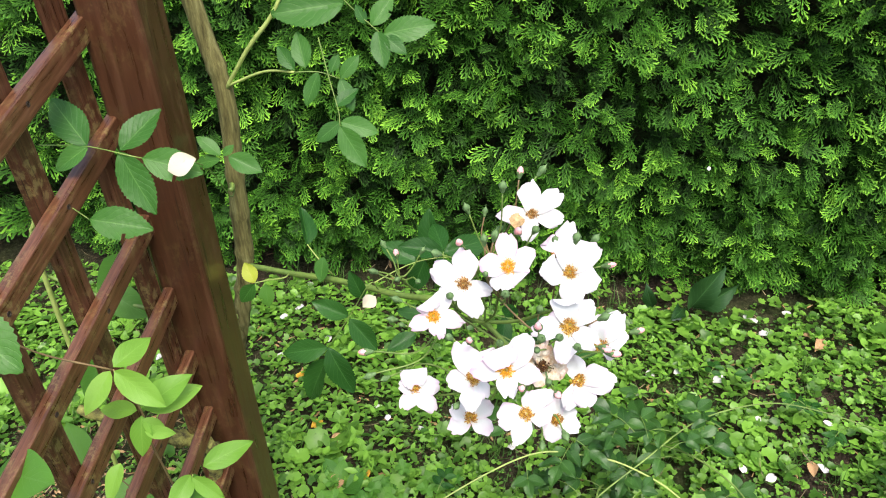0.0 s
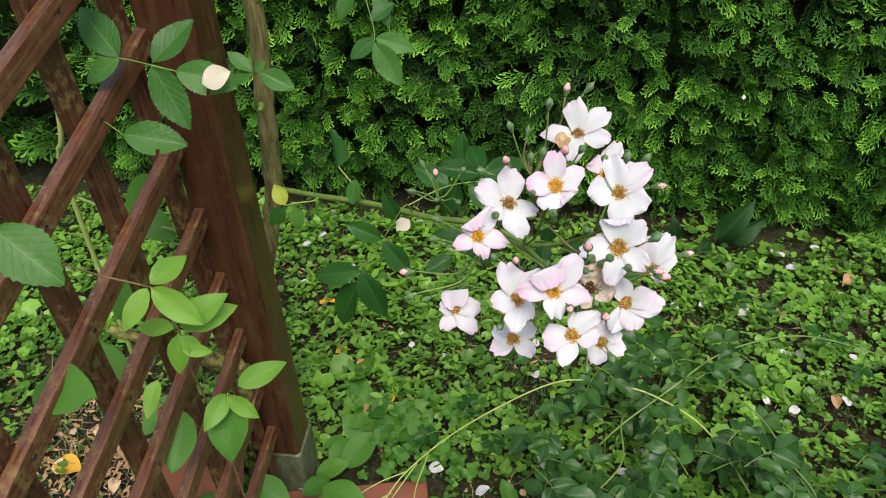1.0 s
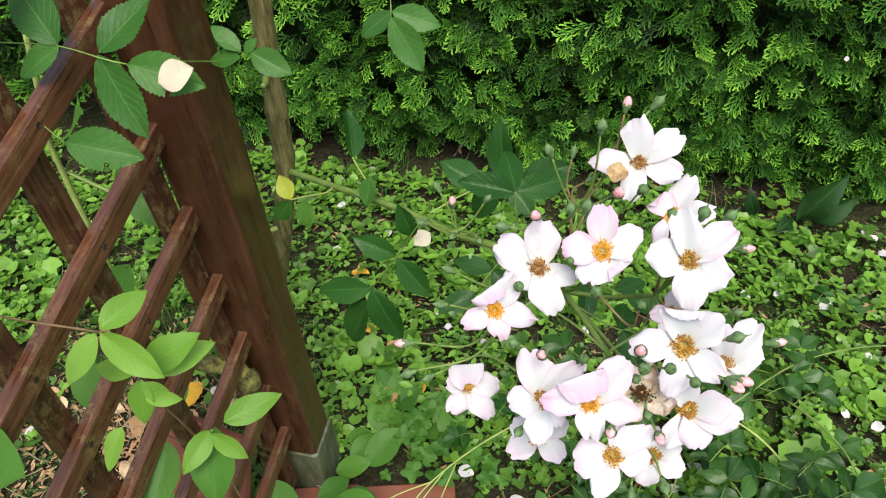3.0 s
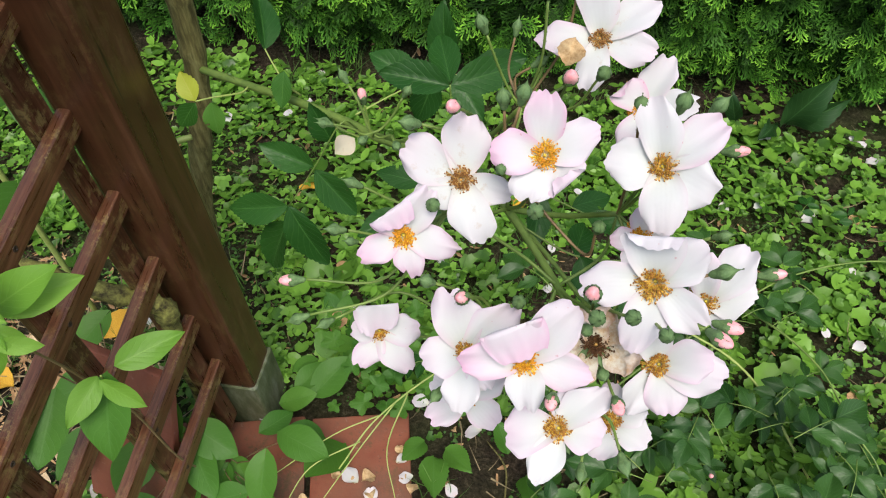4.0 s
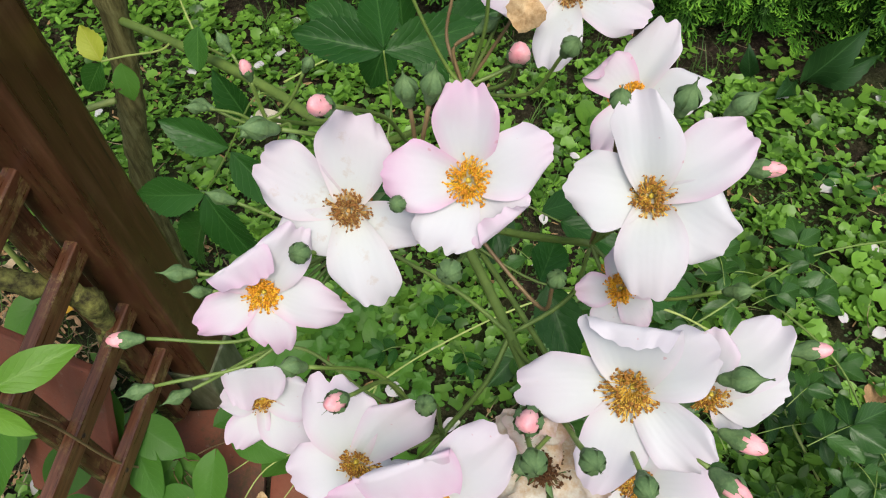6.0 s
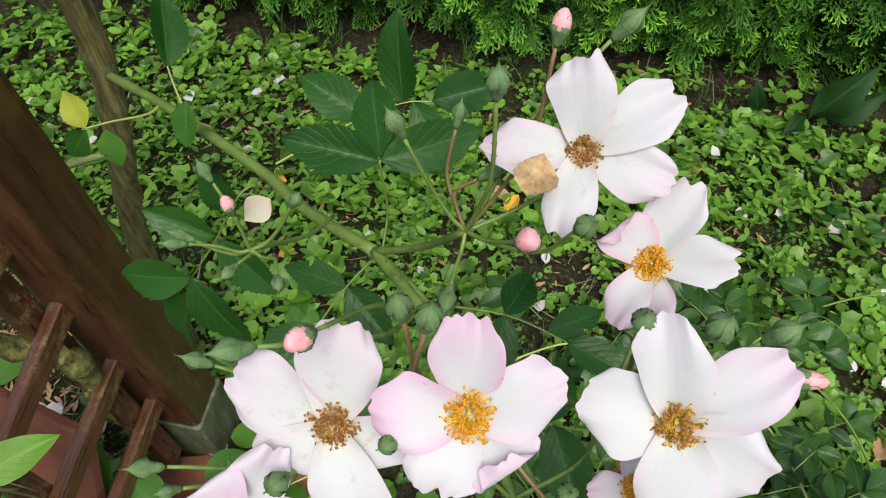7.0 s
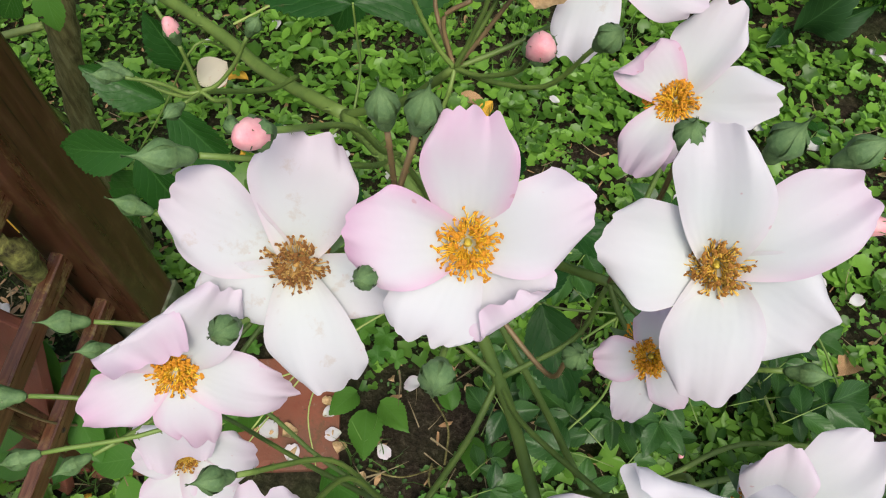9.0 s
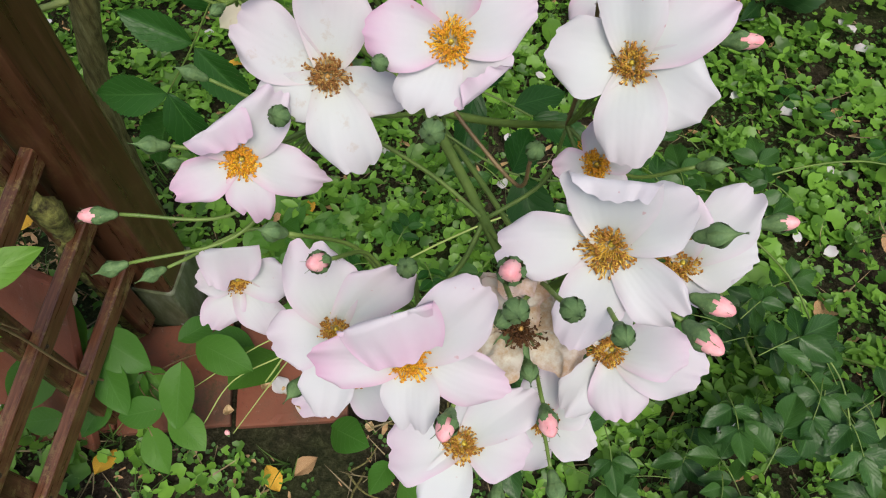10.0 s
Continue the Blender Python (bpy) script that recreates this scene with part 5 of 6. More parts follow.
part("leaflet", ROSE_NARROW[1], None, rose, "", aim((-0.163, 1.165, 0.891), (-0.186, 1.235, 0.928), (0.9, -0.5, 0.5)))
part("leaflet", ROSE_LEAVES[1], None, rose, "", aim((-0.122, 1.116, 0.902), (-0.126, 1.094, 0.862), (0, -0.8, 0.6)))
# a second shoot beside the first
stem([N0, (0.150, 0.915, 0.958), (0.200, 0.850, 0.972), (0.240, 0.79, 0.985), (0.262, 0.745, 1.01)], 0.0024, 0.0018, STEM, 30, 17, None, "shoot")
# a lichen-grown stub of an old cane behind the trellis
part("stub", tube([(-0.395, 1.03, -0.02), (-0.385, 1.02, 0.28), (-0.365, 1.01, 0.44), (-0.352, 1.0, 0.505), (-0.375, 0.99, 0.535), (-0.45, 0.985, 0.562), (-0.60, 1.0, 0.595)], 0.021, 0.011, 11, 7, 0.20, 0, 21, 0.15), LICHEN, rose, "old cane stub crusted with yellow-green lichen")
stem([(-0.41, 1.25, 0.40), (-0.5, 1.2, 0.66), (-0.60, 1.2, 0.70), (-0.74, 1.22, 0.74)], 0.005, 0.004, STEM, 10, 77, None, "shoot")
stem([(-0.74, 1.22, -0.02), (-0.735, 1.21, 0.75), (-0.70, 1.2, 0.90), (-0.665, 1.2, 1.05)], 0.006, 0.005, STEM_PALE, 10, 78, None, "shoot")


# ---- ground cover ----
def round_leaf(seed, lobes=0):
    """A small scalloped, cupped leaf of radius about 1 with folds between its lobes, its stalk end at the origin."""
    rg = random.Random(seed)
    n = 16
    V, U, T = [(0, 0.62, -0.12)], [(0.5, 0.5)], []
    tip, side = rg.uniform(-0.15, 0.15), rg.uniform(-0.12, 0.12)
    for k in range(n):
        a = -math.pi / 2 + 2 * math.pi * (k + 0.5) / n
        r = 0.95 + (0.08 if k % 2 else -0.07) + rg.uniform(-0.05, 0.05)
        if lobes == 3:
            r *= 0.70 + 0.38 * abs(math.cos(1.5 * (a - math.pi / 2)))
        notch = 0.5 if k in (0, n - 1) else 1.0
        V.append((r * math.cos(a) * notch, 0.75 + r * math.sin(a) * notch, 0.10 + (0.07 if k % 2 else -0.05) + tip * math.sin(a) + side * math.cos(a) + rg.uniform(-0.05, 0.08)))
        U.append((0.5 + 0.5 * math.cos(a), 0.5 + 0.5 * math.sin(a)))
    for k in range(n - 1):
        T.append((0, k + 1, k + 2))
    T.append((0, n, 1))
    return V, T, U


def oval_leaf(seed):
    rg = random.Random(seed)
    V, U, T = [], [], []
    rows = 6
    for i in range(rows):
        t = i / (rows - 1)
        w = 0.42 * math.sin(math.pi * (0.06 + 0.92 * t)) ** 0.8
        for v in (-1, 0, 1):
            V.append((v * w, 1.8 * t, 0.12 * abs(v) - 0.25 * t * t + rg.uniform(-0.02, 0.02)))
            U.append((0.5 + v / 2, t))
    for i in range(rows - 1):
        for j in range(2):
            q = i * 3 + j
            T += [(q, q + 1, q + 4), (q, q + 4, q + 3)]
    return V, T, U


def sprout(seed):
    """A tiny plain leaf of length about 1.7, folded along its middle."""
    rg = random.Random(seed)
    w = rg.uniform(0.55, 0.8)
    V = [(0, 0, 0), (-w, 0.7, 0.12), (0, 0.8, -0.08), (w, 0.75, 0.10), (-w * 0.6, 1.35, 0.05), (w * 0.6, 1.4, 0.06), (0, 1.7, -0.1)]
    T = [(0, 2, 1), (0, 3, 2), (1, 2, 4), (2, 3, 5), (2, 6, 4), (2, 5, 6)]
    return V, T, [(0.5 + 0.5 * x, y / 1.7) for x, y, z in V]


def blade(seed):
    rg = random.Random(seed)
    b = rg.uniform(0.15, 0.6)
    V, U, T = [], [], []
    for i in range(5):
        t = i / 4
        w = 0.02 * (1 - t) + 0.002
        V += [(-w, b * t * t, t * (1 - 0.3 * b * t)), (w, b * t * t, t * (1 - 0.3 * b * t))]
        U += [(0, t), (1, t)]
    for i in range(4):
        q = 2 * i
        T += [(q, q + 1, q + 3), (q, q + 3, q + 2)]
    return V, T, U


def bare(x, y):
    """How bare the soil is, from 0 to 1."""
    b = 0.0
    for cx, cy, rx, ry, s in ((0.12, 0.98, 0.26, 0.18, 0.70), (0.30, 1.55, 0.14, 0.14, 0.5), (1.0, 1.42, 0.20, 0.12, 0.40), (-0.78, 1.05, 0.42, 0.36, 0.85), (-0.9, 1.80, 0.25, 0.20, 0.30), (0.85, 2.18, 0.26, 0.13, 0.65), (-0.15, 0.98, 0.3, 0.15, 0.9), (0.06, 0.78, 0.45, 0.13, 0.85)):
        b = max(b, s * math.exp(-(((x - cx) / rx) ** 2 + ((y - cy) / ry) ** 2)))
    foot = 2.09 + 0.06 * min(1.0, max(0.0, (x - 0.3) / 0.2))
    if y > foot:
        b = max(b, min(1, (y - foot) * 6))
    b += 0.38 * noise.noise((x * 4.2, y * 4.2, 9.0)) + 0.15 * noise.noise((x * 12, y * 12, 3.0))
    return b


def edge(x, y):
    """1 in the bed, falling to 0 round it."""
    def soft(v):
        return min(1.0, max(0.0, v))
    w = 0.15 * noise.noise((x * 2, y * 2, 61.0))
    return soft((x + 2.7 + w) / 0.7) * soft((2.2 - x + w) / 0.6) * soft((y - 0.35 + w) / 0.4)


def on_tile(x, y):
    return (-0.41 < x < 0.04 and 0.84 < y < 1.13)


def build_cover():
    rg = np.random.RandomState(11)
    templates = [round_leaf(s) for s in range(3)] + [round_leaf(s, 3) for s in range(3, 5)] + [oval_leaf(6), oval_leaf(7)]
    pos, axis, face, size, pick = [], [], [], [], []
    for _ in range(27000):
        x, y = rg.uniform(-2.7, 2.2), rg.uniform(0.35, 2.5)
        if rg.rand() > edge(x, y):
            continue
        dens = 0.68 - bare(x, y)
        if on_tile(x, y):
            dens -= 0.75
        if rg.rand() > dens:
            continue
        kind = noise.noise((x * 2.3, y * 2.3, 20.0)) + rg.normal(0, 0.25)
        big = 1.0 + 0.35 * noise.noise((x * 3, y * 3, 31.0))
        rank = rg.rand()
        mound = 0.5 + 0.5 * noise.noise((x * 7, y * 7, 40.0))
        h = 0.006 + 0.020 * rg.rand() + 0.030 * mound * rank
        if kind > -0.05:
            n = rg.randint(2, 5)
            s = (0.0052 + 0.0120 * rank ** 1.6) * big
            if rg.rand() < (0.14 if noise.noise((x * 3.3, y * 3.3, 77.0)) > 0.15 else 0.06):
                s *= 1.75
            a0 = rg.uniform(0, 6.28)
            p = rg.randint(0, 5)
            for k in range(n):
                a = a0 + 6.28 * k / n + rg.normal(0, 0.3)
                pos.append((x + math.cos(a) * s * 0.35, y + math.sin(a) * s * 0.35, h + rg.uniform(-0.006, 0.006)))
                axis.append((math.cos(a), math.sin(a), rg.uniform(-0.15, 0.45)))
                face.append((rg.normal(0, 0.25), rg.normal(0, 0.25) - 0.15, 1))
                size.append(s * rg.uniform(0.75, 1.1))
                pick.append(p)
        else:
            n = rg.randint(3, 6)
            s = (0.0085 + 0.0120 * rank ** 1.5) * big
            a0 = rg.uniform(0, 6.28)
            for k in range(n):
                a = a0 + 2.4 * k
                pos.append((x, y, h + 0.004 * k))
                axis.append((math.cos(a), math.sin(a), rg.uniform(0.0, 0.5)))
                face.append((rg.normal(0, 0.2), rg.normal(0, 0.2), 1))
                size.append(s * rg.uniform(0.7, 1.1))
                pick.append(rg.randint(5, 7))
    # thinner growth farther out, all round the bed
    for _ in range(7000):
        x, y = rg.normal(0, 2.0), rg.normal(0.6, 1.7)
        if y > 2.3 or edge(x, y) > rg.rand() or rg.rand() > 0.66 - bare(x, y):
            continue
        s, a0, p = rg.uniform(0.010, 0.020), rg.uniform(0, 6.28), rg.randint(0, 7)
        for k in range(3):
            a = a0 + 2.1 * k + rg.normal(0, 0.3)
            pos.append((x + math.cos(a) * s * 0.4, y + math.sin(a) * s * 0.4, 0.006 + 0.02 * rg.rand()))
            axis.append((math.cos(a), math.sin(a), rg.uniform(-0.1, 0.4)))
            face.append((rg.normal(0, 0.25), rg.normal(0, 0.25), 1))
            size.append(s * rg.uniform(0.75, 1.1))
            pick.append(p)
    M = frames_of(np.array(pos), np.array(axis), np.array(face), np.array(size))
    me = scatter("ground_cover", templates, np.array(pick), M)
    me.materials.append(COVER)
    tagged(new("ground_cover", me), "low green clover and ground ivy leaves on soil", "ground cover", kind="stuff")
    # grass
    pos, axis, face, size = [], [], [], []
    for _ in range(900):
        x, y = rg.uniform(-1.2, 1.6), rg.uniform(0.7, 2.2)
        if on_tile(x, y) or noise.noise((x * 2.7, y * 2.7, 55.0)) < -0.05:
            continue
        for k in range(rg.randint(3, 9)):
            a = rg.uniform(0, 6.28)
            pos.append((x + rg.normal(0, 0.012), y + rg.normal(0, 0.012), 0))
            axis.append((math.cos(a), math.sin(a), 0.0))
            face.append((0.3 * rg.normal(), 0.3 * rg.normal(), 1))
            size.append(rg.uniform(0.04, 0.11))
    M = frames_of(np.array(pos), np.array(axis), np.array(face), np.array(size))
    me = scatter("grass", [blade(1), blade(2), blade(3)], rg.randint(0, 3, len(pos)), M)
    me.materials.append(GRASS)
    tagged(new("grass", me), "thin tufts of green grass blades", "grass", kind="stuff")
    # straw and dead stems on the soil
    n = 2700
    x, y = rg.uniform(-1.6, 1.7, n), rg.uniform(0.7, 2.35, n)
    x[2300:], y[2300:] = rg.normal(-0.75, 0.24, 400), rg.normal(1.02, 0.22, 400)
    keep = np.array([(not on_tile(a, b)) and bare(a, b) > rg.uniform(-0.1, 0.5) and (b < 2.0 or rg.rand() < 0.25) for a, b in zip(x, y)])
    x, y = x[keep], y[keep]
    n = len(x)
    a = rg.uniform(0, 6.28, n)
    M = frames_of(np.stack([x, y, rg.uniform(0.004, 0.03, n)], 1), np.stack([rg.normal(0, .2, n), rg.normal(0, .2, n), np.ones(n)], 1), np.stack([np.cos(a), np.sin(a), rg.normal(0, 0.25, n)], 1), rg.uniform(0.03, 0.09, n))
    me = scatter("straw", [blade(4), blade(5), blade(6)], rg.randint(0, 3, n), M)
    me.materials.append(STRAW)
    tagged(new("straw", me), "pale dry grass straw scattered over the soil", "straw", kind="stuff")
    # small seedlings that fill the gaps
    pos, axis, face, size = [], [], [], []
    for _ in range(12000):
        x, y = rg.uniform(-1.5, 1.7), rg.uniform(0.7, 2.15)
        if on_tile(x, y) or bare(x, y) > 0.75:
            continue
        for k in range(2):
            t = rg.uniform(0, 6.28)
            pos.append((x, y, rg.uniform(0.002, 0.014)))
            axis.append((math.cos(t), math.sin(t), rg.uniform(0, 0.5)))
            face.append((rg.normal(0, 0.3), rg.normal(0, 0.3), 1))
            size.append(rg.uniform(0.0028, 0.0065))
    M = frames_of(np.array(pos), np.array(axis), np.array(face), np.array(size))
    me = scatter("seedlings", [sprout(1), sprout(2)], rg.randint(0, 2, len(pos)), M)
    me.materials.append(COVER_LOW)
    tagged(new("seedlings", me), "tiny dark green seedlings between larger leaves", "ground cover", kind="stuff")
    # litter: bits of bark, twig and dead leaf
    def bit(s):
        r2 = random.Random(s)
        V = [(r2.uniform(0.1, 0.35) * math.cos(a), r2.uniform(0.5, 1.0) * math.sin(a), r2.uniform(-0.05, 0.12)) for a in [6.28 * k / 6 for k in range(6)]]
        return V, [(0, 1, 2), (0, 2, 3), (0, 3, 4), (0, 4, 5)], [(0.5, 0.5)] * 6
    n = 2600
    x, y = rg.uniform(-1.3, 1.7, n), rg.uniform(0.7, 2.6, n)
    x[1500:], y[1500:] = rg.normal(-0.85, 0.22, 1100), rg.normal(1.12, 0.2, 1100)
    keep = np.array([not on_tile(a, b) and (b < 2.05 or rg.rand() < 0.3) for a, b in zip(x, y)])
    x, y = x[keep], y[keep]
    n = len(x)
    a = rg.uniform(0, 6.28, n)
    M = frames_of(np.stack([x, y, np.full(n, 0.004)], 1), np.stack([np.cos(a), np.sin(a), rg.normal(0, 0.15, n)], 1), np.stack([rg.normal(0, .2, n), rg.normal(0, .2, n), np.ones(n)], 1), rg.uniform(0.006, 0.022, n))
    me = scatter("leaf_litter", [bit(s) for s in range(4)], rg.randint(0, 4, n), M)
    me.materials.append(DRY)
    tagged(new("leaf_litter", me), "brown bits of dead leaf and bark on soil", "litter", kind="stuff")


build_cover()


# ---- fallen petals and leaves ----
FALLEN = [petal_mesh(0.030, 0.027, 8, q, bend=c) for c, q in ((-20, 101), (14, 102), (-45, 103))]
for me in FALLEN:
    me.materials.append(PETAL_FALLEN)
for x, y, s in ((-0.482, 1.992, 1), (0.769, 2.055, 1), (0.85, 2.123, 1), (1.038, 2.002, 1), (1.016, 2.064, .8), (0.654, 1.791, .9), (0.851, 1.777, 1), (0.568, 1.575, .8), (0.01, 1.139, 1), (0.128, 1.09, 1),
                (0.27, 1.178, .8), (-0.175, 1.338, .9), (1.064, 1.471, .9), (1.126, 1.629, .8), (-0.481, 1.762, .7), (1.133, 2.111, .8), (0.505, 1.246, .9), (-0.522, 1.94, .8), (-0.682, 1.897, 1),
                (-1.057, 1.81, 1), (-0.305, 1.724, .6), (-0.014, 1.508, .7), (-0.111, 1.536, .6), (-0.296, 1.059, 1), (-0.63, 1.067, 1), (0.852, 1.449, .7), (0.244, 1.472, .8), (-0.147, 1.578, .6),
                (-0.007, 1.012, .7), (0.011, 0.978, .8), (-0.05, 0.929, .9), (-0.096, 0.961, 1.1), (1.005, 2.082, .8), (0.292, 1.775, .7), (-0.634, 1.237, .8), (-0.576, 0.852, 1.2), (0.703, 1.014, 1.2), (0.72, 1.0, 1.1), (-0.75, 1.45, .9), (-0.35, 1.85, .7), (-0.709, 2.058, .7), (-0.857, 1.72, .8), (0.592, 1.957, .8),
                (-0.475, 2.123, .7), (0.735, 1.80, .9), (0.599, 1.696, .8), (-1.419, 1.423, 1), (-1.029, 1.056, .8), (0.091, 1.239, .8), (0.93, 1.625, .8), (0.463, 1.18, .9), (0.917, 1.423, .8), (0.242, 1.584, .7), (0.88, 1.044, 1.1), (0.101, 0.965, .8)):
    z, lean = (0.025, 8) if on_tile(x, y) else (0.032, 22)
    m = pose(x, y, z, rnd.uniform(-lean, lean), rnd.uniform(-lean, lean), rnd.uniform(0, 360)) @ Matrix.Diagonal((1.15 * s, 1.15 * s, s, 1)) @ Matrix.Translation((-0.014, 0, 0))
    ob = new("fallen_petal", FALLEN[rnd.randrange(3)])
    ob.matrix_world = m
    tagged(ob, "white fallen rose petal lying on the ground", "petal", "fallen petals")
DRY_LEAVES = [leaf_mesh(0.6, 6, 0.3, 0.2, 0.08, 0.5, s) for s in (41, 42)]
YELLOW_LEAVES = [leaf_mesh(0.62, 6, 0.2, 0.15, 0.06, 0.5, s) for s in (43, 44)]
for me in DRY_LEAVES:
    me.materials.append(DRY)
for me in YELLOW_LEAVES:
    me.materials.append(DRY_YELLOW)
for x, y, ln, yellow in ((1.204, 1.973, 0.06, 0), (0.90, 1.289, 0.075, 0), (-0.211, 1.306, 0.06, 0), (-0.308, 1.501, 0.04, 1), (-0.142, 1.342, 0.045, 1), (-0.899, 1.046, 0.085, 1), (-0.392, 1.689, 0.055, 1), (1.171, 2.01, 0.04, 0),
                         (1.041, 1.473, 0.045, 0), (0.962, 1.795, 0.05, 0), (0.15, 1.72, 0.05, 1), (0.12, 1.74, 0.06, 0), (-0.70, 1.22, 0.09, 1), (-0.78, 1.12, 0.07, 0), (-0.24, 1.45, 0.05, 0), (-0.07, 0.80, 0.05, 1), (-0.36, 0.78, 0.055, 1), (-0.02, 0.83, 0.05, 0), (0.83, 1.12, 0.05, 0), (0.55, 1.9, 0.05, 0)):
    ob = new("fallen_leaf", (YELLOW_LEAVES if yellow else DRY_LEAVES)[rnd.randrange(2)])
    ob.matrix_world = pose(x, y, 0.028, rnd.uniform(-15, 15), rnd.uniform(-15, 15), rnd.uniform(0, 360)) @ Matrix.Diagonal((ln, ln, ln, 1)) @ Matrix.Translation((0, -0.5, 0))
    tagged(ob, "fallen yellow leaf on the ground" if yellow else "curled dry tan leaf on the ground", "leaf", "fallen leaves")
# pale dead leaves in the bare patch behind the trellis
PALE_LEAVES = [leaf_mesh(0.7, 5, 0.35, 0.3, 0.12, 0.5, s) for s in (45, 46, 47)]
for me in PALE_LEAVES:
    me.materials.append(PALE)
for k in range(34):
    x, y = rnd.uniform(-1.05, -0.47), rnd.uniform(0.74, 1.30)
    ln = rnd.uniform(0.025, 0.06)
    ob = new("fallen_leaf", PALE_LEAVES[rnd.randrange(3)])
    ob.matrix_world = pose(x, y, 0.024, rnd.uniform(-25, 25), rnd.uniform(-25, 25), rnd.uniform(0, 360)) @ Matrix.Diagonal((ln, ln, ln, 1)) @ Matrix.Translation((0, -0.5, 0))
    tagged(ob, "pale curled dead leaf on bare soil by the trellis", "leaf", "fallen leaves")
# petals caught on leaves
CAUGHT = leaf_mesh(0.88, 0, 0.10, 0.12, 0.05, 0.55, 104)
CAUGHT.transform(Matrix.Rotation(radians(-90), 4, 'Z') @ Matrix.Scale(0.034, 4))
CAUGHT.materials.append(PETAL_DRY)
for at, n, s, a in (((-0.232, 0.899, 1.203), (0.15, -0.65, 0.75), 1.15, 200), ((-0.026, 1.020, 0.884), (0.1, -0.6, 0.8), 0.85, 40)):
    q = Vector(n).normalized().to_track_quat('Z', 'Y').to_matrix().to_4x4()
    ob = new("caught_petal", CAUGHT)
    ob.matrix_world = Matrix.Translation(at) @ q @ Matrix.Rotation(radians(a), 4, 'Z') @ Matrix.Diagonal((s, s, s, 1)) @ Matrix.Translation((-0.015, 0, 0.002))
    tagged(ob, "pale dried petal resting on a rose leaf", "petal")

BROWN_PETAL = leaf_mesh(0.95, 5, 0.35, 0.3, 0.14, 0.55, 105)
BROWN_PETAL.transform(Matrix.Rotation(radians(-90), 4, 'Z') @ Matrix.Scale(0.020, 4))
BROWN_PETAL.materials.append(PETAL_TAN)
ob = new("caught_petal", BROWN_PETAL)
ob.matrix_world = Matrix.Translation((0.208, 0.884, 1.150)) @ Vector((0.1, -0.6, 0.7)).normalized().to_track_quat('Z', 'Y').to_matrix().to_4x4() @ Matrix.Rotation(radians(250), 4, 'Z') @ Matrix.Translation((-0.010, 0, 0.002))
tagged(ob, "crumpled tan dried petal resting on a flower", "petal")
for x, y, s in ((-0.117, 0.962, 1.1), (-0.098, 0.950, 0.8), (-0.005, 1.010, 0.7), (0.010, 0.973, 0.7), (0.102, 0.969, 0.7), (-0.301, 1.061, 0.7)):
    ob = new("fallen_petal", BROWN_PETAL)
    ob.matrix_world = pose(x, y, 0.024, rnd.uniform(-10, 10), rnd.uniform(-10, 10), rnd.uniform(0, 360)) @ Matrix.Diagonal((s, s, s, 1))
    tagged(ob, "crumpled tan dried petal on a terracotta tile", "petal", "fallen petals")


# ---- low rose bush ----
low = thing("low_rose_bush", "low sprawling rose with dark glossy wet leaves", "rose", at=(0.6, 1.15, 0))
LOW_STEMS = ([(0.80, 1.10, 0.0), (0.66, 1.24, 0.13), (0.53, 1.29, 0.19), (0.415, 1.303, 0.21), (0.279, 1.296, 0.205), (0.084, 1.163, 0.19), (-0.043, 1.033, 0.17), (-0.10, 0.93, 0.14)],
             [(0.30, 1.12, 0.0), (0.42, 1.22, 0.12), (0.55, 1.31, 0.19), (0.703, 1.437, 0.215), (0.886, 1.517, 0.21), (1.028, 1.523, 0.19), (1.2, 1.5, 0.15)],
             [(0.42, 1.48, 0.0), (0.54, 1.42, 0.13), (0.65, 1.357, 0.19), (0.751, 1.248, 0.21), (0.802, 1.13, 0.20), (0.846, 1.064, 0.18), (0.88, 0.95, 0.12)],
             [(0.50, 1.38, 0.0), (0.46, 1.28, 0.13), (0.436, 1.196, 0.19), (0.43, 1.087, 0.205), (0.365, 0.995, 0.2), (0.30, 0.90, 0.17)],
             [(0.86, 1.22, 0.0), (0.98, 1.15, 0.10), (1.1, 1.13, 0.15), (1.25, 1.18, 0.13)])
for i, pts in enumerate(LOW_STEMS):
    part("stem", tube(pts, 0.0026, 0.0015, 7, 7, 0.06, 8, 60 + i, 0.15), STEM_PALE if i < 1 else STEM, low)
for i, pts in enumerate(([(-0.043, 1.033, 0.17), (-0.12, 0.98, 0.17), (-0.22, 0.90, 0.13)], [(-0.02, 1.06, 0.175), (-0.07, 0.97, 0.15), (-0.13, 0.84, 0.13)], [(0.0, 1.08, 0.18), (-0.02, 0.98, 0.15), (0.01, 0.9, 0.12)],
                         [(-0.07, 0.98, 0.16), (-0.15, 0.92, 0.15), (-0.18, 0.84, 0.14)])):
    part("stem", tube(pts, 0.0016, 0.0009, 6, 6, 0.05, 0, 90 + i), STEM_PALE, low)


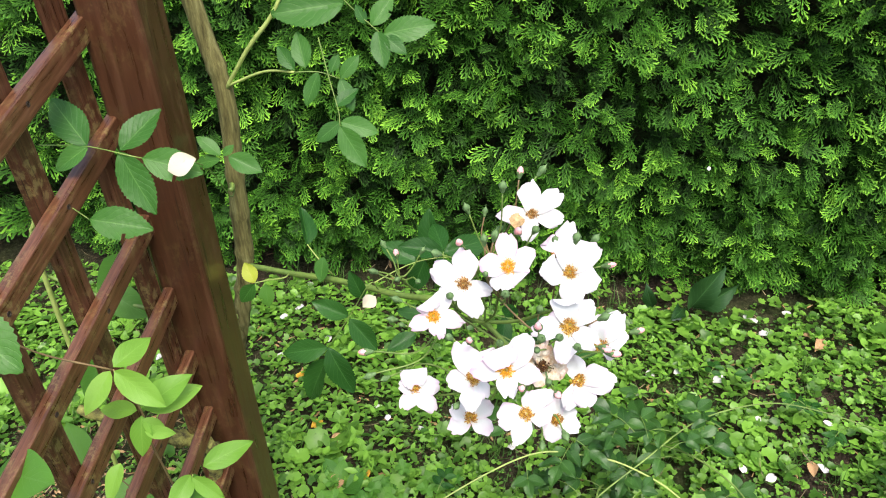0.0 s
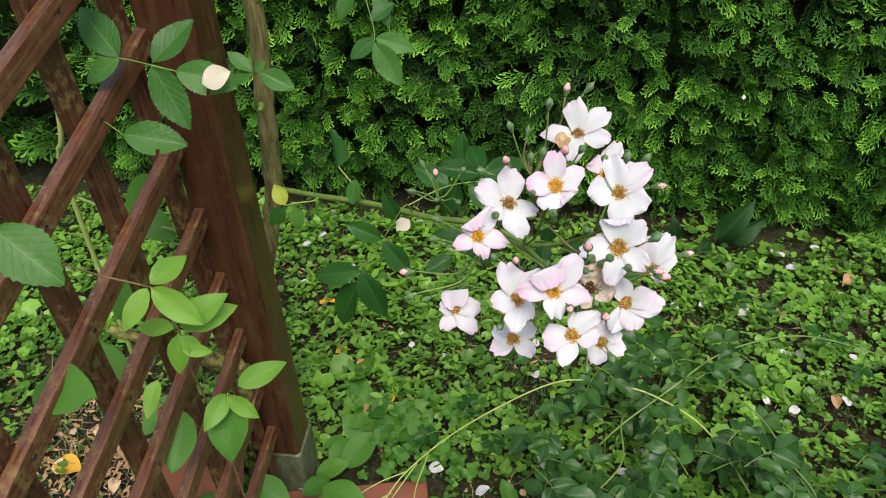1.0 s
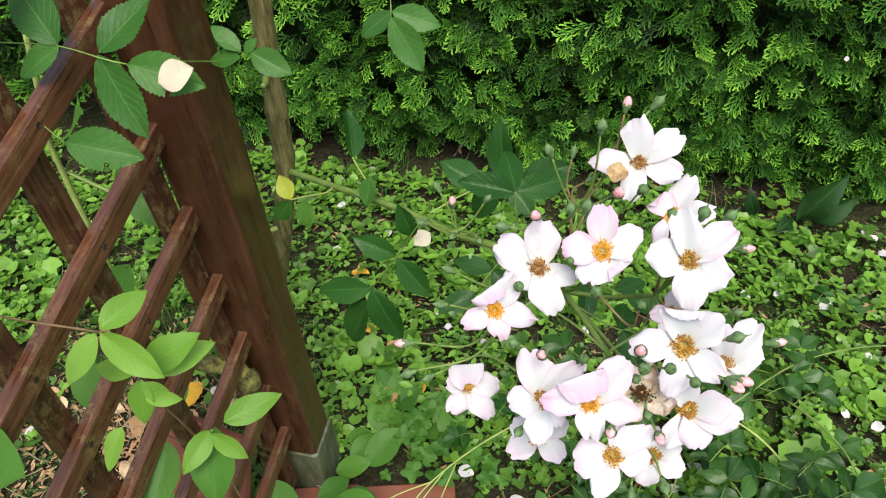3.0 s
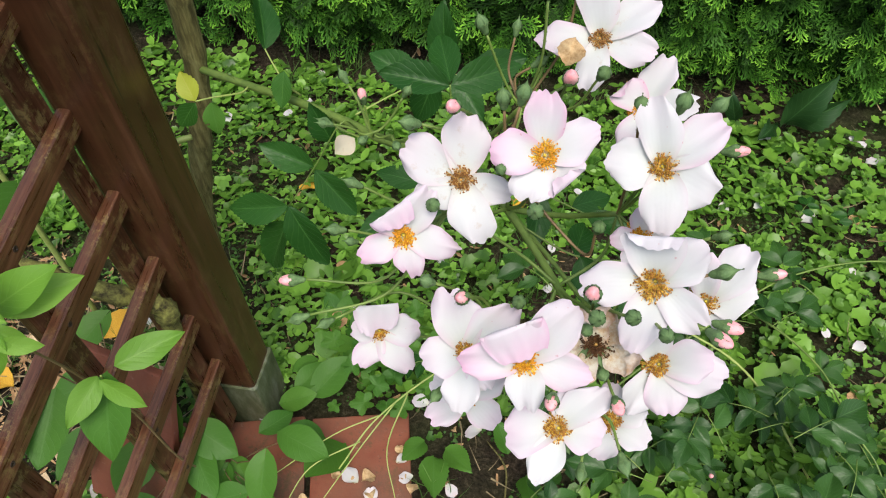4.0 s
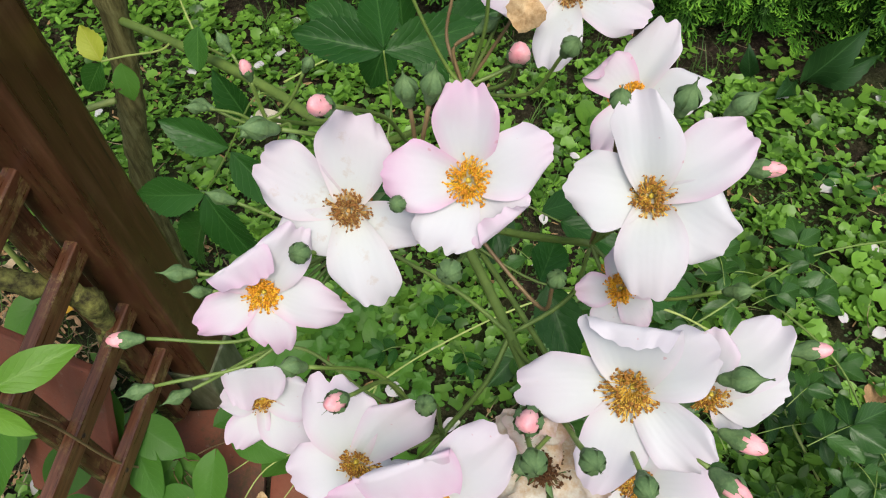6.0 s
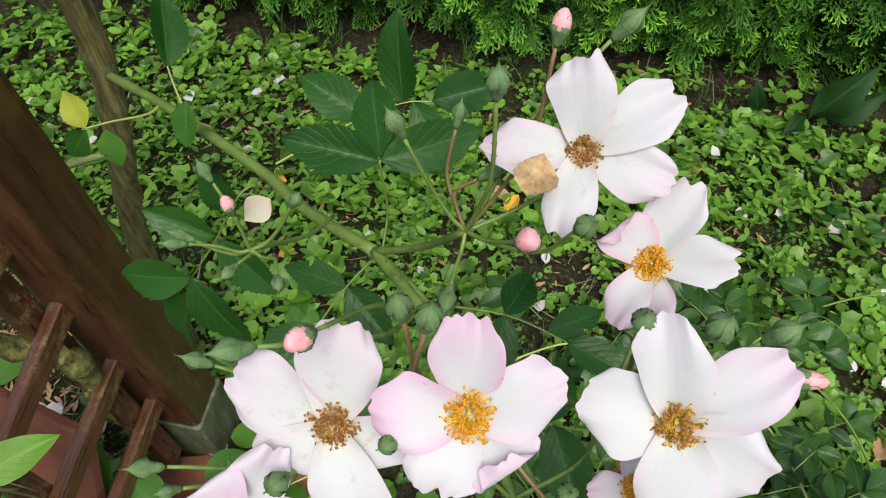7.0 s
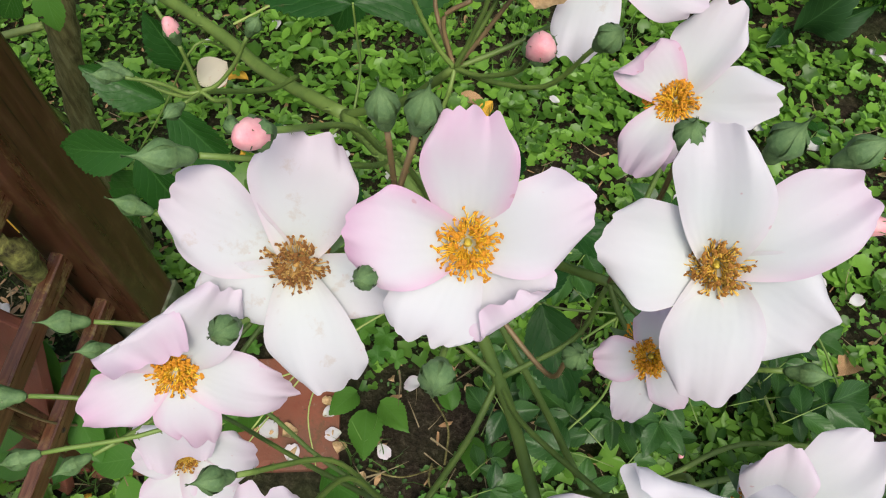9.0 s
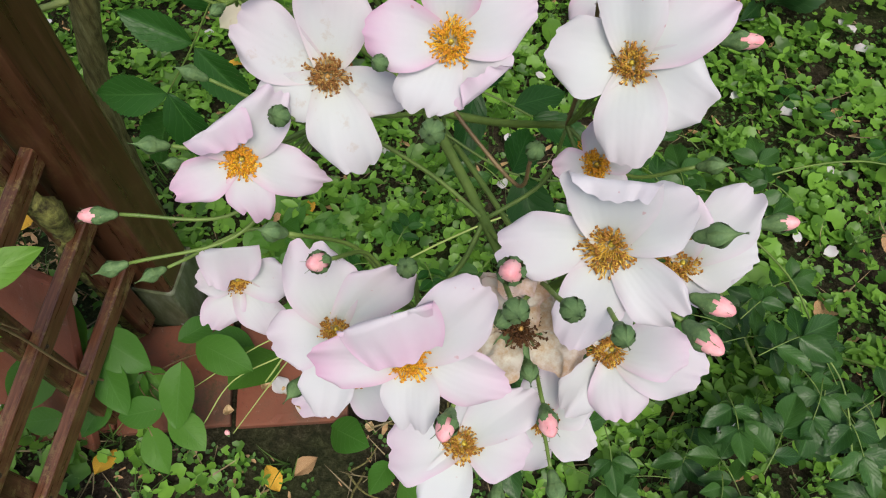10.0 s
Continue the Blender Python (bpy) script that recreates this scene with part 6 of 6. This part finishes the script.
def spray(owner, at, heading, size, meshes, pitch, leaflets=5, mat=None):
    """A compound leaf with paired leaflets on a bowed stalk."""
    h = Vector((math.cos(heading), math.sin(heading), pitch)).normalized()
    s = Vector((-h.y, h.x, 0)).normalized()
    a = Vector(at)
    pts = [a, a + h * size * 0.55 + Vector((0, 0, 0.008)), a + h * size]
    out = [(pts[2], pts[2] + h * size * rnd.uniform(0.75, 0.95) - Vector((0, 0, 0.01)))]
    for k in range((leaflets - 1) // 2):
        b = a + h * size * (0.92 - 0.5 * k)
        for sg in (-1, 1):
            ln = size * rnd.uniform(0.62, 0.85)
            out.append((b, b + (s * sg * 0.85 + h * 0.5).normalized() * ln + Vector((0, 0, rnd.uniform(-0.012, 0.008)))))
    return compound_leaf(pts, out, owner, meshes, (rnd.uniform(-.3, .3), -0.25 + rnd.uniform(-.25, .25), 1), mat)


LOW_LEAVES = [leaf_mesh(w, 13, f, d, 0.05, 0.42, s, h) for w, f, d, s, h in ((0.52, 0.18, 0.16, 15, False), (0.58, 0.24, 0.08, 16, False), (0.50, 0.12, 0.24, 17, True))]
for me in LOW_LEAVES:
    me.materials.append(LEAF_WET)
count = 0
while count < 104:
    x, y = rnd.uniform(0.22, 1.2), rnd.uniform(0.86, 1.5)
    if y > 1.40 - 0.25 * abs(x - 0.6) + 0.12 * rnd.random() or (0.82 < x < 1.05 and 1.18 < y < 1.5):
        continue
    spray(low, (x, y, rnd.uniform(0.08, 0.26)), rnd.uniform(0, 6.28), rnd.uniform(0.046, 0.080), LOW_LEAVES, rnd.uniform(-0.1, 0.35), rnd.choice((3, 5, 5)))
    count += 1
for x, y, h in ((0.06, 1.25, 1.2), (0.02, 1.20, 3.6), (0.12, 1.22, 5.2), (1.02, 1.60, 0.5), (1.05, 1.62, 2.5), (0.80, 1.72, 1.0), (1.12, 1.55, 4.0), (0.93, 1.70, 2.0), (1.25, 1.35, 1.0), (1.3, 1.3, 3.0)):
    spray(low, (x, y, 0.10), h, 0.045, ROSE_LEAVES_DARK, 0.1, 5)
for i, at in enumerate(((0.62, 0.97, 0.19), (0.56, 1.02, 0.16), (-0.215, 0.895, 0.14), (-0.205, 0.85, 0.14), (-0.135, 0.835, 0.14))):
    m = Matrix.Translation(at) @ Matrix.Rotation(rnd.uniform(0, 6), 4, 'Z') @ Matrix.Rotation(0.5, 4, 'X') @ Matrix.Diagonal((0.75, 0.75, 0.75, 1))
    b = part("bud", CALYX_OPEN, SEPAL, low, "tiny pink bud on a thin stalk", m)
    part("petal_tip", BUD_TIP, BUD_PINK, b, "", m)


# ---- vine on the trellis ----
vine = thing("clematis_vine", "young clematis vine with smooth light green leaves", "vine", at=(-0.38, 0.9, 0))
VINE_LEAVES = [leaf_mesh(w, 0, 0.12, 0.18, 0.03, 0.42, s) for w, s in ((0.45, 51), (0.50, 52))]
VINE_DARK = [leaf_mesh(w, 0, 0.08, 0.10, 0.03, 0.40, s, False, 0.25) for w, s in ((0.78, 53), (0.70, 54))]
for me in VINE_LEAVES:
    me.materials.append(LEAF_VINE)
for me in VINE_DARK:
    me.materials.append(LEAF_VINE_DARK)
part("stem", tube([(-0.35, 0.93, 0.0), (-0.34, 0.86, 0.25), (-0.33, 0.83, 0.50), (-0.315, 0.785, 0.70), (-0.300, 0.745, 0.84), (-0.290, 0.735, 0.905), (-0.303, 0.724, 0.993)], 0.0022, 0.0013, 6, 7, 0.1, 0, 71), STEM_RED, vine)
part("stem", tube([(-0.330, 0.83, 0.52), (-0.30, 0.80, 0.64), (-0.269, 0.777, 0.720)], 0.0015, 0.001, 6, 6, 0.1, 0, 72), STEM_PALE, vine)
part("stem", tube([(-0.33, 0.84, 0.48), (-0.42, 0.83, 0.60), (-0.5, 0.86, 0.66)], 0.0014, 0.001, 6, 6, 0.1, 0, 73), STEM_RED, vine)
for b, t in (((-0.303, 0.726, 0.995), (-0.273, 0.778, 1.006)), ((-0.300, 0.722, 0.993), (-0.236, 0.700, 0.955)), ((-0.306, 0.722, 0.992), (-0.326, 0.674, 0.962)),
             ((-0.290, 0.740, 0.904), (-0.232, 0.770, 0.945)), ((-0.288, 0.742, 0.900), (-0.226, 0.790, 0.905)), ((-0.294, 0.732, 0.908), (-0.352, 0.735, 0.905)),
             ((-0.288, 0.728, 0.903), (-0.285, 0.697, 0.855)), ((-0.282, 0.716, 0.886), (-0.246, 0.728, 0.872)), ((-0.286, 0.724, 0.900), (-0.255, 0.725, 0.875)), ((-0.325, 0.704, 0.829), (-0.333, 0.660, 0.803)),
             ((-0.256, 0.789, 0.725), (-0.192, 0.837, 0.737)), ((-0.272, 0.776, 0.720), (-0.284, 0.716, 0.708)), ((-0.268, 0.772, 0.720), (-0.220, 0.758, 0.688))):
    t = Vector(b) + (Vector(t) - Vector(b)) * 1.04
    part("leaf", VINE_LEAVES[rnd.randrange(2)], None, vine, "", aim(b, t, (0.25, -0.65, 0.8), rnd.uniform(-0.35, 0.35)))
for b, t in (((-0.272, 0.775, 0.690), (-0.258, 0.705, 0.640)), ((-0.352, 0.763, 0.650), (-0.350, 0.690, 0.620)), ((-0.35, 0.90, 0.20), (-0.30, 0.83, 0.16)), ((-0.20, 0.96, 0.18), (-0.115, 0.93, 0.19)), ((-0.22, 0.90, 0.20), (-0.215, 0.82, 0.16)), ((-0.35, 0.93, 0.22), (-0.27, 0.90, 0.20)),
             ((-0.50, 0.97, 0.22), (-0.55, 0.88, 0.19)), ((-0.55, 0.98, 0.25), (-0.63, 0.93, 0.24)), ((-0.42, 0.96, 0.24), (-0.385, 0.90, 0.20)), ((-0.62, 1.12, 0.22), (-0.66, 1.04, 0.20)), ((-0.43, 0.88, 0.22), (-0.46, 0.80, 0.18)),
             ((-0.33, 0.93, 0.17), (-0.36, 0.86, 0.13)), ((-0.56, 0.90, 0.18), (-0.60, 0.82, 0.15)), ((-0.40, 0.60, 0.93), (-0.32, 0.57, 0.96)), ((-0.48, 0.82, 0.66), (-0.52, 0.86, 0.72)), ((-0.52, 0.88, 0.66), (-0.55, 0.84, 0.60)),
             ((-0.26, 1.08, 0.06), (-0.20, 1.10, 0.08)), ((-0.24, 1.12, 0.06), (-0.21, 1.18, 0.07)), ((-0.27, 1.0, 0.10), (-0.23, 1.05, 0.09)), ((-0.5, 1.12, 0.86), (-0.56, 1.10, 0.80)), ((-0.6, 1.2, 0.72), (-0.52, 1.18, 0.68)), ((-0.62, 1.15, 0.9), (-0.57, 1.12, 0.96)), ((-0.6, 1.1, 0.62), (-0.64, 1.07, 0.54))):
    part("leaf", VINE_DARK[rnd.randrange(2)], None, vine, "", aim(b, t, (0.15, -0.45, 0.9), rnd.uniform(-0.3, 0.3)))
for i, (b, t) in enumerate((((-0.35, 0.93, 0.02), (-0.35, 0.92, 0.21)), ((-0.345, 0.92, 0.03), (-0.20, 0.955, 0.175)), ((-0.36, 0.93, 0.03), (-0.51, 0.97, 0.22)), ((-0.35, 0.93, 0.03), (-0.22, 0.90, 0.195)), ((-0.51, 0.97, 0.22), (-0.62, 1.11, 0.22)))):
    part("stem", tube([b, (Vector(b) + Vector(t)) / 2 + Vector((0, 0, 0.02)), t], 0.0014, 0.001, 5, 5, 0.1, 0, 110 + i), STEM_RED, vine)
# leaves crowding at the vine's foot
for i, (x, y) in enumerate(((-0.345, 0.897), (-0.275, 0.895), (-0.284, 0.84), (-0.219, 0.847), (-0.367, 0.83), (-0.445, 0.807), (-0.192, 0.824), (-0.31, 0.865), (-0.24, 0.79))):
    a, z = rnd.uniform(3.3, 6.1), rnd.uniform(0.11, 0.16)
    b = Vector((x - math.cos(a) * 0.03, y - math.sin(a) * 0.03, z))
    part("stem", tube([(-0.35 + 0.01 * i, 0.93, 0.0), (b + Vector((-0.35, 0.93, 0.12))) / 2, b], 0.0012, 0.0009, 5, 5, 0.1, 0, 130 + i), STEM_RED, vine)
    part("leaf", VINE_DARK[i % 2], None, vine, "", aim(b, b + Vector((math.cos(a) * 0.066, math.sin(a) * 0.066, -0.012)), (0.1, -0.3, 1), rnd.uniform(-0.25, 0.25)))
# the big rose leaf that hangs near the trellis
part("leaf", leaf_mesh(0.60, 11, 0.08, 0.1, 0.02, 0.45, 61), LEAF, vine, "large green toothed leaf", aim((-0.368, 0.598, 1.185), (-0.293, 0.570, 1.141), (0.3, -0.6, 0.8)))
part("stem", tube([(-0.303, 0.724, 0.992), (-0.365, 0.68, 1.06), (-0.385, 0.62, 1.17), (-0.368, 0.598, 1.185)], 0.0014, 0.0009, 6, 6, 0.1, 0, 160), STEM_RED, vine)

# ---- dock plant at the hedge's foot ----
dock = thing("dock_plant", "broad-leaved dock plant with crinkled dark leaves", "plant", at=(0.80, 2.1, 0))
DOCK = leaf_mesh(0.44, 12, 0.16, 0.34, 0.07, 0.52, 81)
for b, t, f in (((0.82, 2.11, 0.03), (0.865, 2.05, 0.20), (-0.3, -1, 0.45)), ((0.83, 2.11, 0.03), (0.935, 2.06, 0.14), (0.3, -0.9, 0.55)), ((0.70, 2.11, 0.02), (0.665, 2.08, 0.11), (-0.3, -0.9, 0.6)),
                ((0.80, 2.11, 0.03), (0.77, 2.02, 0.09), (-0.1, -0.8, 0.8))):
    part("leaf", DOCK, LEAF_DOCK, dock, "", aim(b, t, f))
# small broad weeds near the post and by the hedge
weed = thing("broad_weed", "clump of lobed green weed leaves by the post", "plant", at=(-0.2, 1.25, 0))
for i in range(16):
    a = rnd.uniform(0, 6.28)
    c = Vector((rnd.choice((-0.18, -0.08, -0.22)) + rnd.uniform(-.04, .04), 1.25 + rnd.uniform(-.08, .08), 0.03))
    part("leaf", VINE_DARK[i % 2], None, weed, "", aim(c, c + Vector((math.cos(a) * 0.05, math.sin(a) * 0.05, 0.025)), (0, -0.2, 1)))



def bed_litter():
    """Toothed weeds, twigs and shrivelled petals on the bare soil beside the tiles."""
    toothed = [leaf_mesh(0.62, 12, 0.14, 0.2, 0.05, 0.42, q) for q in (91, 92)]
    for me in toothed:
        me.materials.append(LEAF_VINE_DARK)
    for k, (x, y, a, ln) in enumerate(((0.055, 1.03, 4.9, 0.085), (0.075, 1.05, 5.6, 0.07), (0.03, 1.06, 4.2, 0.06), (0.145, 0.83, 5.5, 0.08), (0.12, 0.86, 4.4, 0.06), (0.17, 0.88, 0.4, 0.06), (0.20, 1.06, 2.0, 0.06), (0.24, 1.02, 5.0, 0.07))):
        b = Vector((x, y, 0.02))
        part("leaf", toothed[k % 2], None, weed, "", aim(b, b + Vector((math.cos(a) * ln, math.sin(a) * ln, 0.035)), (0.1, -0.3, 1), rnd.uniform(-0.3, 0.3)))
    for k in range(9):
        x, y, a, ln = rnd.uniform(0.02, 0.34), rnd.uniform(0.74, 1.08), rnd.uniform(0, 6.28), rnd.uniform(0.05, 0.13)
        me = tube([(x, y, 0.012), (x + math.cos(a) * ln * 0.5, y + math.sin(a) * ln * 0.5, 0.022), (x + math.cos(a + 0.3) * ln, y + math.sin(a + 0.3) * ln, 0.012)], 0.0024, 0.0012, 5, 4, 0.2, 0, 400 + k)
        me.materials.append(BARK)
        tagged(new("twig", me), "thin brown dead twig lying on bare soil", "twig", "twigs on the soil")
    for k in range(16):
        ob = new("fallen_petal", BROWN_PETAL)
        q = rnd.uniform(0.6, 1.15)
        ob.matrix_world = pose(rnd.uniform(0.04, 0.40), rnd.uniform(0.74, 1.12), 0.018, rnd.uniform(-20, 20), rnd.uniform(-20, 20), rnd.uniform(0, 360)) @ Matrix.Diagonal((q, q, q, 1))
        tagged(ob, "crumpled tan dried petal on dark soil", "petal", "fallen petals")

    for x, y, q, a in ((-0.075, 0.955, 1.5, 40), (-0.045, 0.925, 1.2, 130), (0.025, 0.945, 1.25, 80), (-0.17, 0.905, 1.0, 200), (-0.235, 0.995, 0.9, 10), (-0.02, 1.04, 0.9, 300)):
        ob = new("fallen_petal", BROWN_PETAL)
        ob.matrix_world = pose(x, y, 0.027, rnd.uniform(-14, 14), rnd.uniform(-14, 14), a) @ Matrix.Diagonal((q, q, q, 1))
        tagged(ob, "crumpled tan dried petal on a red tile", "petal", "fallen petals")


bed_litter()


def lobed_leaf(seed):
    """A five-lobed, toothed leaf of length about 1 along +Y, slightly cupped."""
    rg = random.Random(seed)
    verts, uvs, faces = [(0, 0.42, -0.03)], [(0.5, 0.42)], []
    n = 50
    for ring, f in ((1, 0.55), (2, 1.0)):
        for k in range(n):
            a = -math.pi / 2 + 2 * math.pi * k / n
            r = (0.34 + 0.17 * math.cos(2.5 * (a - math.pi / 2)) ** 2 + 0.06 * math.sin(a)) * (1 + (0.05 if k % 2 else -0.04) * (ring == 2))
            if k in (0, 1, n - 1):
                r *= 0.75
            verts.append((r * f * math.cos(a), 0.42 + r * f * math.sin(a), 0.10 * f * f * math.sin(3 * a + seed) + rg.uniform(-0.01, 0.01)))
            uvs.append((0.5 + r * f * math.cos(a), 0.42 + r * f * math.sin(a)))
    for k in range(n):
        q = (k + 1) % n
        faces += [(0, 1 + k, 1 + q), (1 + k, 1 + n + k, 1 + n + q, 1 + q)]
    return mesh_from("leaf", verts, faces, uvs)


LOBED = [lobed_leaf(s) for s in (1, 2, 3)]
for me in LOBED:
    me.materials.append(LEAF_VINE_DARK)
for i in range(44):
    a = rnd.uniform(0, 6.28)
    x, y, z = rnd.uniform(-0.25, 0.12), rnd.uniform(1.10, 1.36), rnd.uniform(0.03, 0.075)
    s = rnd.uniform(0.030, 0.055)
    part("leaf", LOBED[i % 3], None, weed, "", aim((x, y, z), (x + math.cos(a) * s, y + math.sin(a) * s, z + rnd.uniform(-0.006, 0.012)), (rnd.uniform(-0.2, 0.2), -0.25, 1)))
# round scalloped leaves over the tiles
for b, t in (((-0.13, 1.0, 0.06), (-0.16, 0.92, 0.12)), ((-0.18, 1.02, 0.05), (-0.24, 0.99, 0.10)), ((-0.20, 1.12, 0.06), (-0.15, 1.19, 0.09)), ((0.02, 0.90, 0.03), (0.08, 0.87, 0.08))):
    part("leaf", VINE_DARK[0], None, weed, "", aim(b, t, (0, -0.3, 1)))
ob = new("caught_petal", FALLEN[0])
ob.matrix_world = pose(0.778, 2.12, 0.559, 60, 10, 30) @ Matrix.Diagonal((0.5, 0.5, 0.5, 1))
tagged(ob, "small white petal caught in the hedge", "petal")
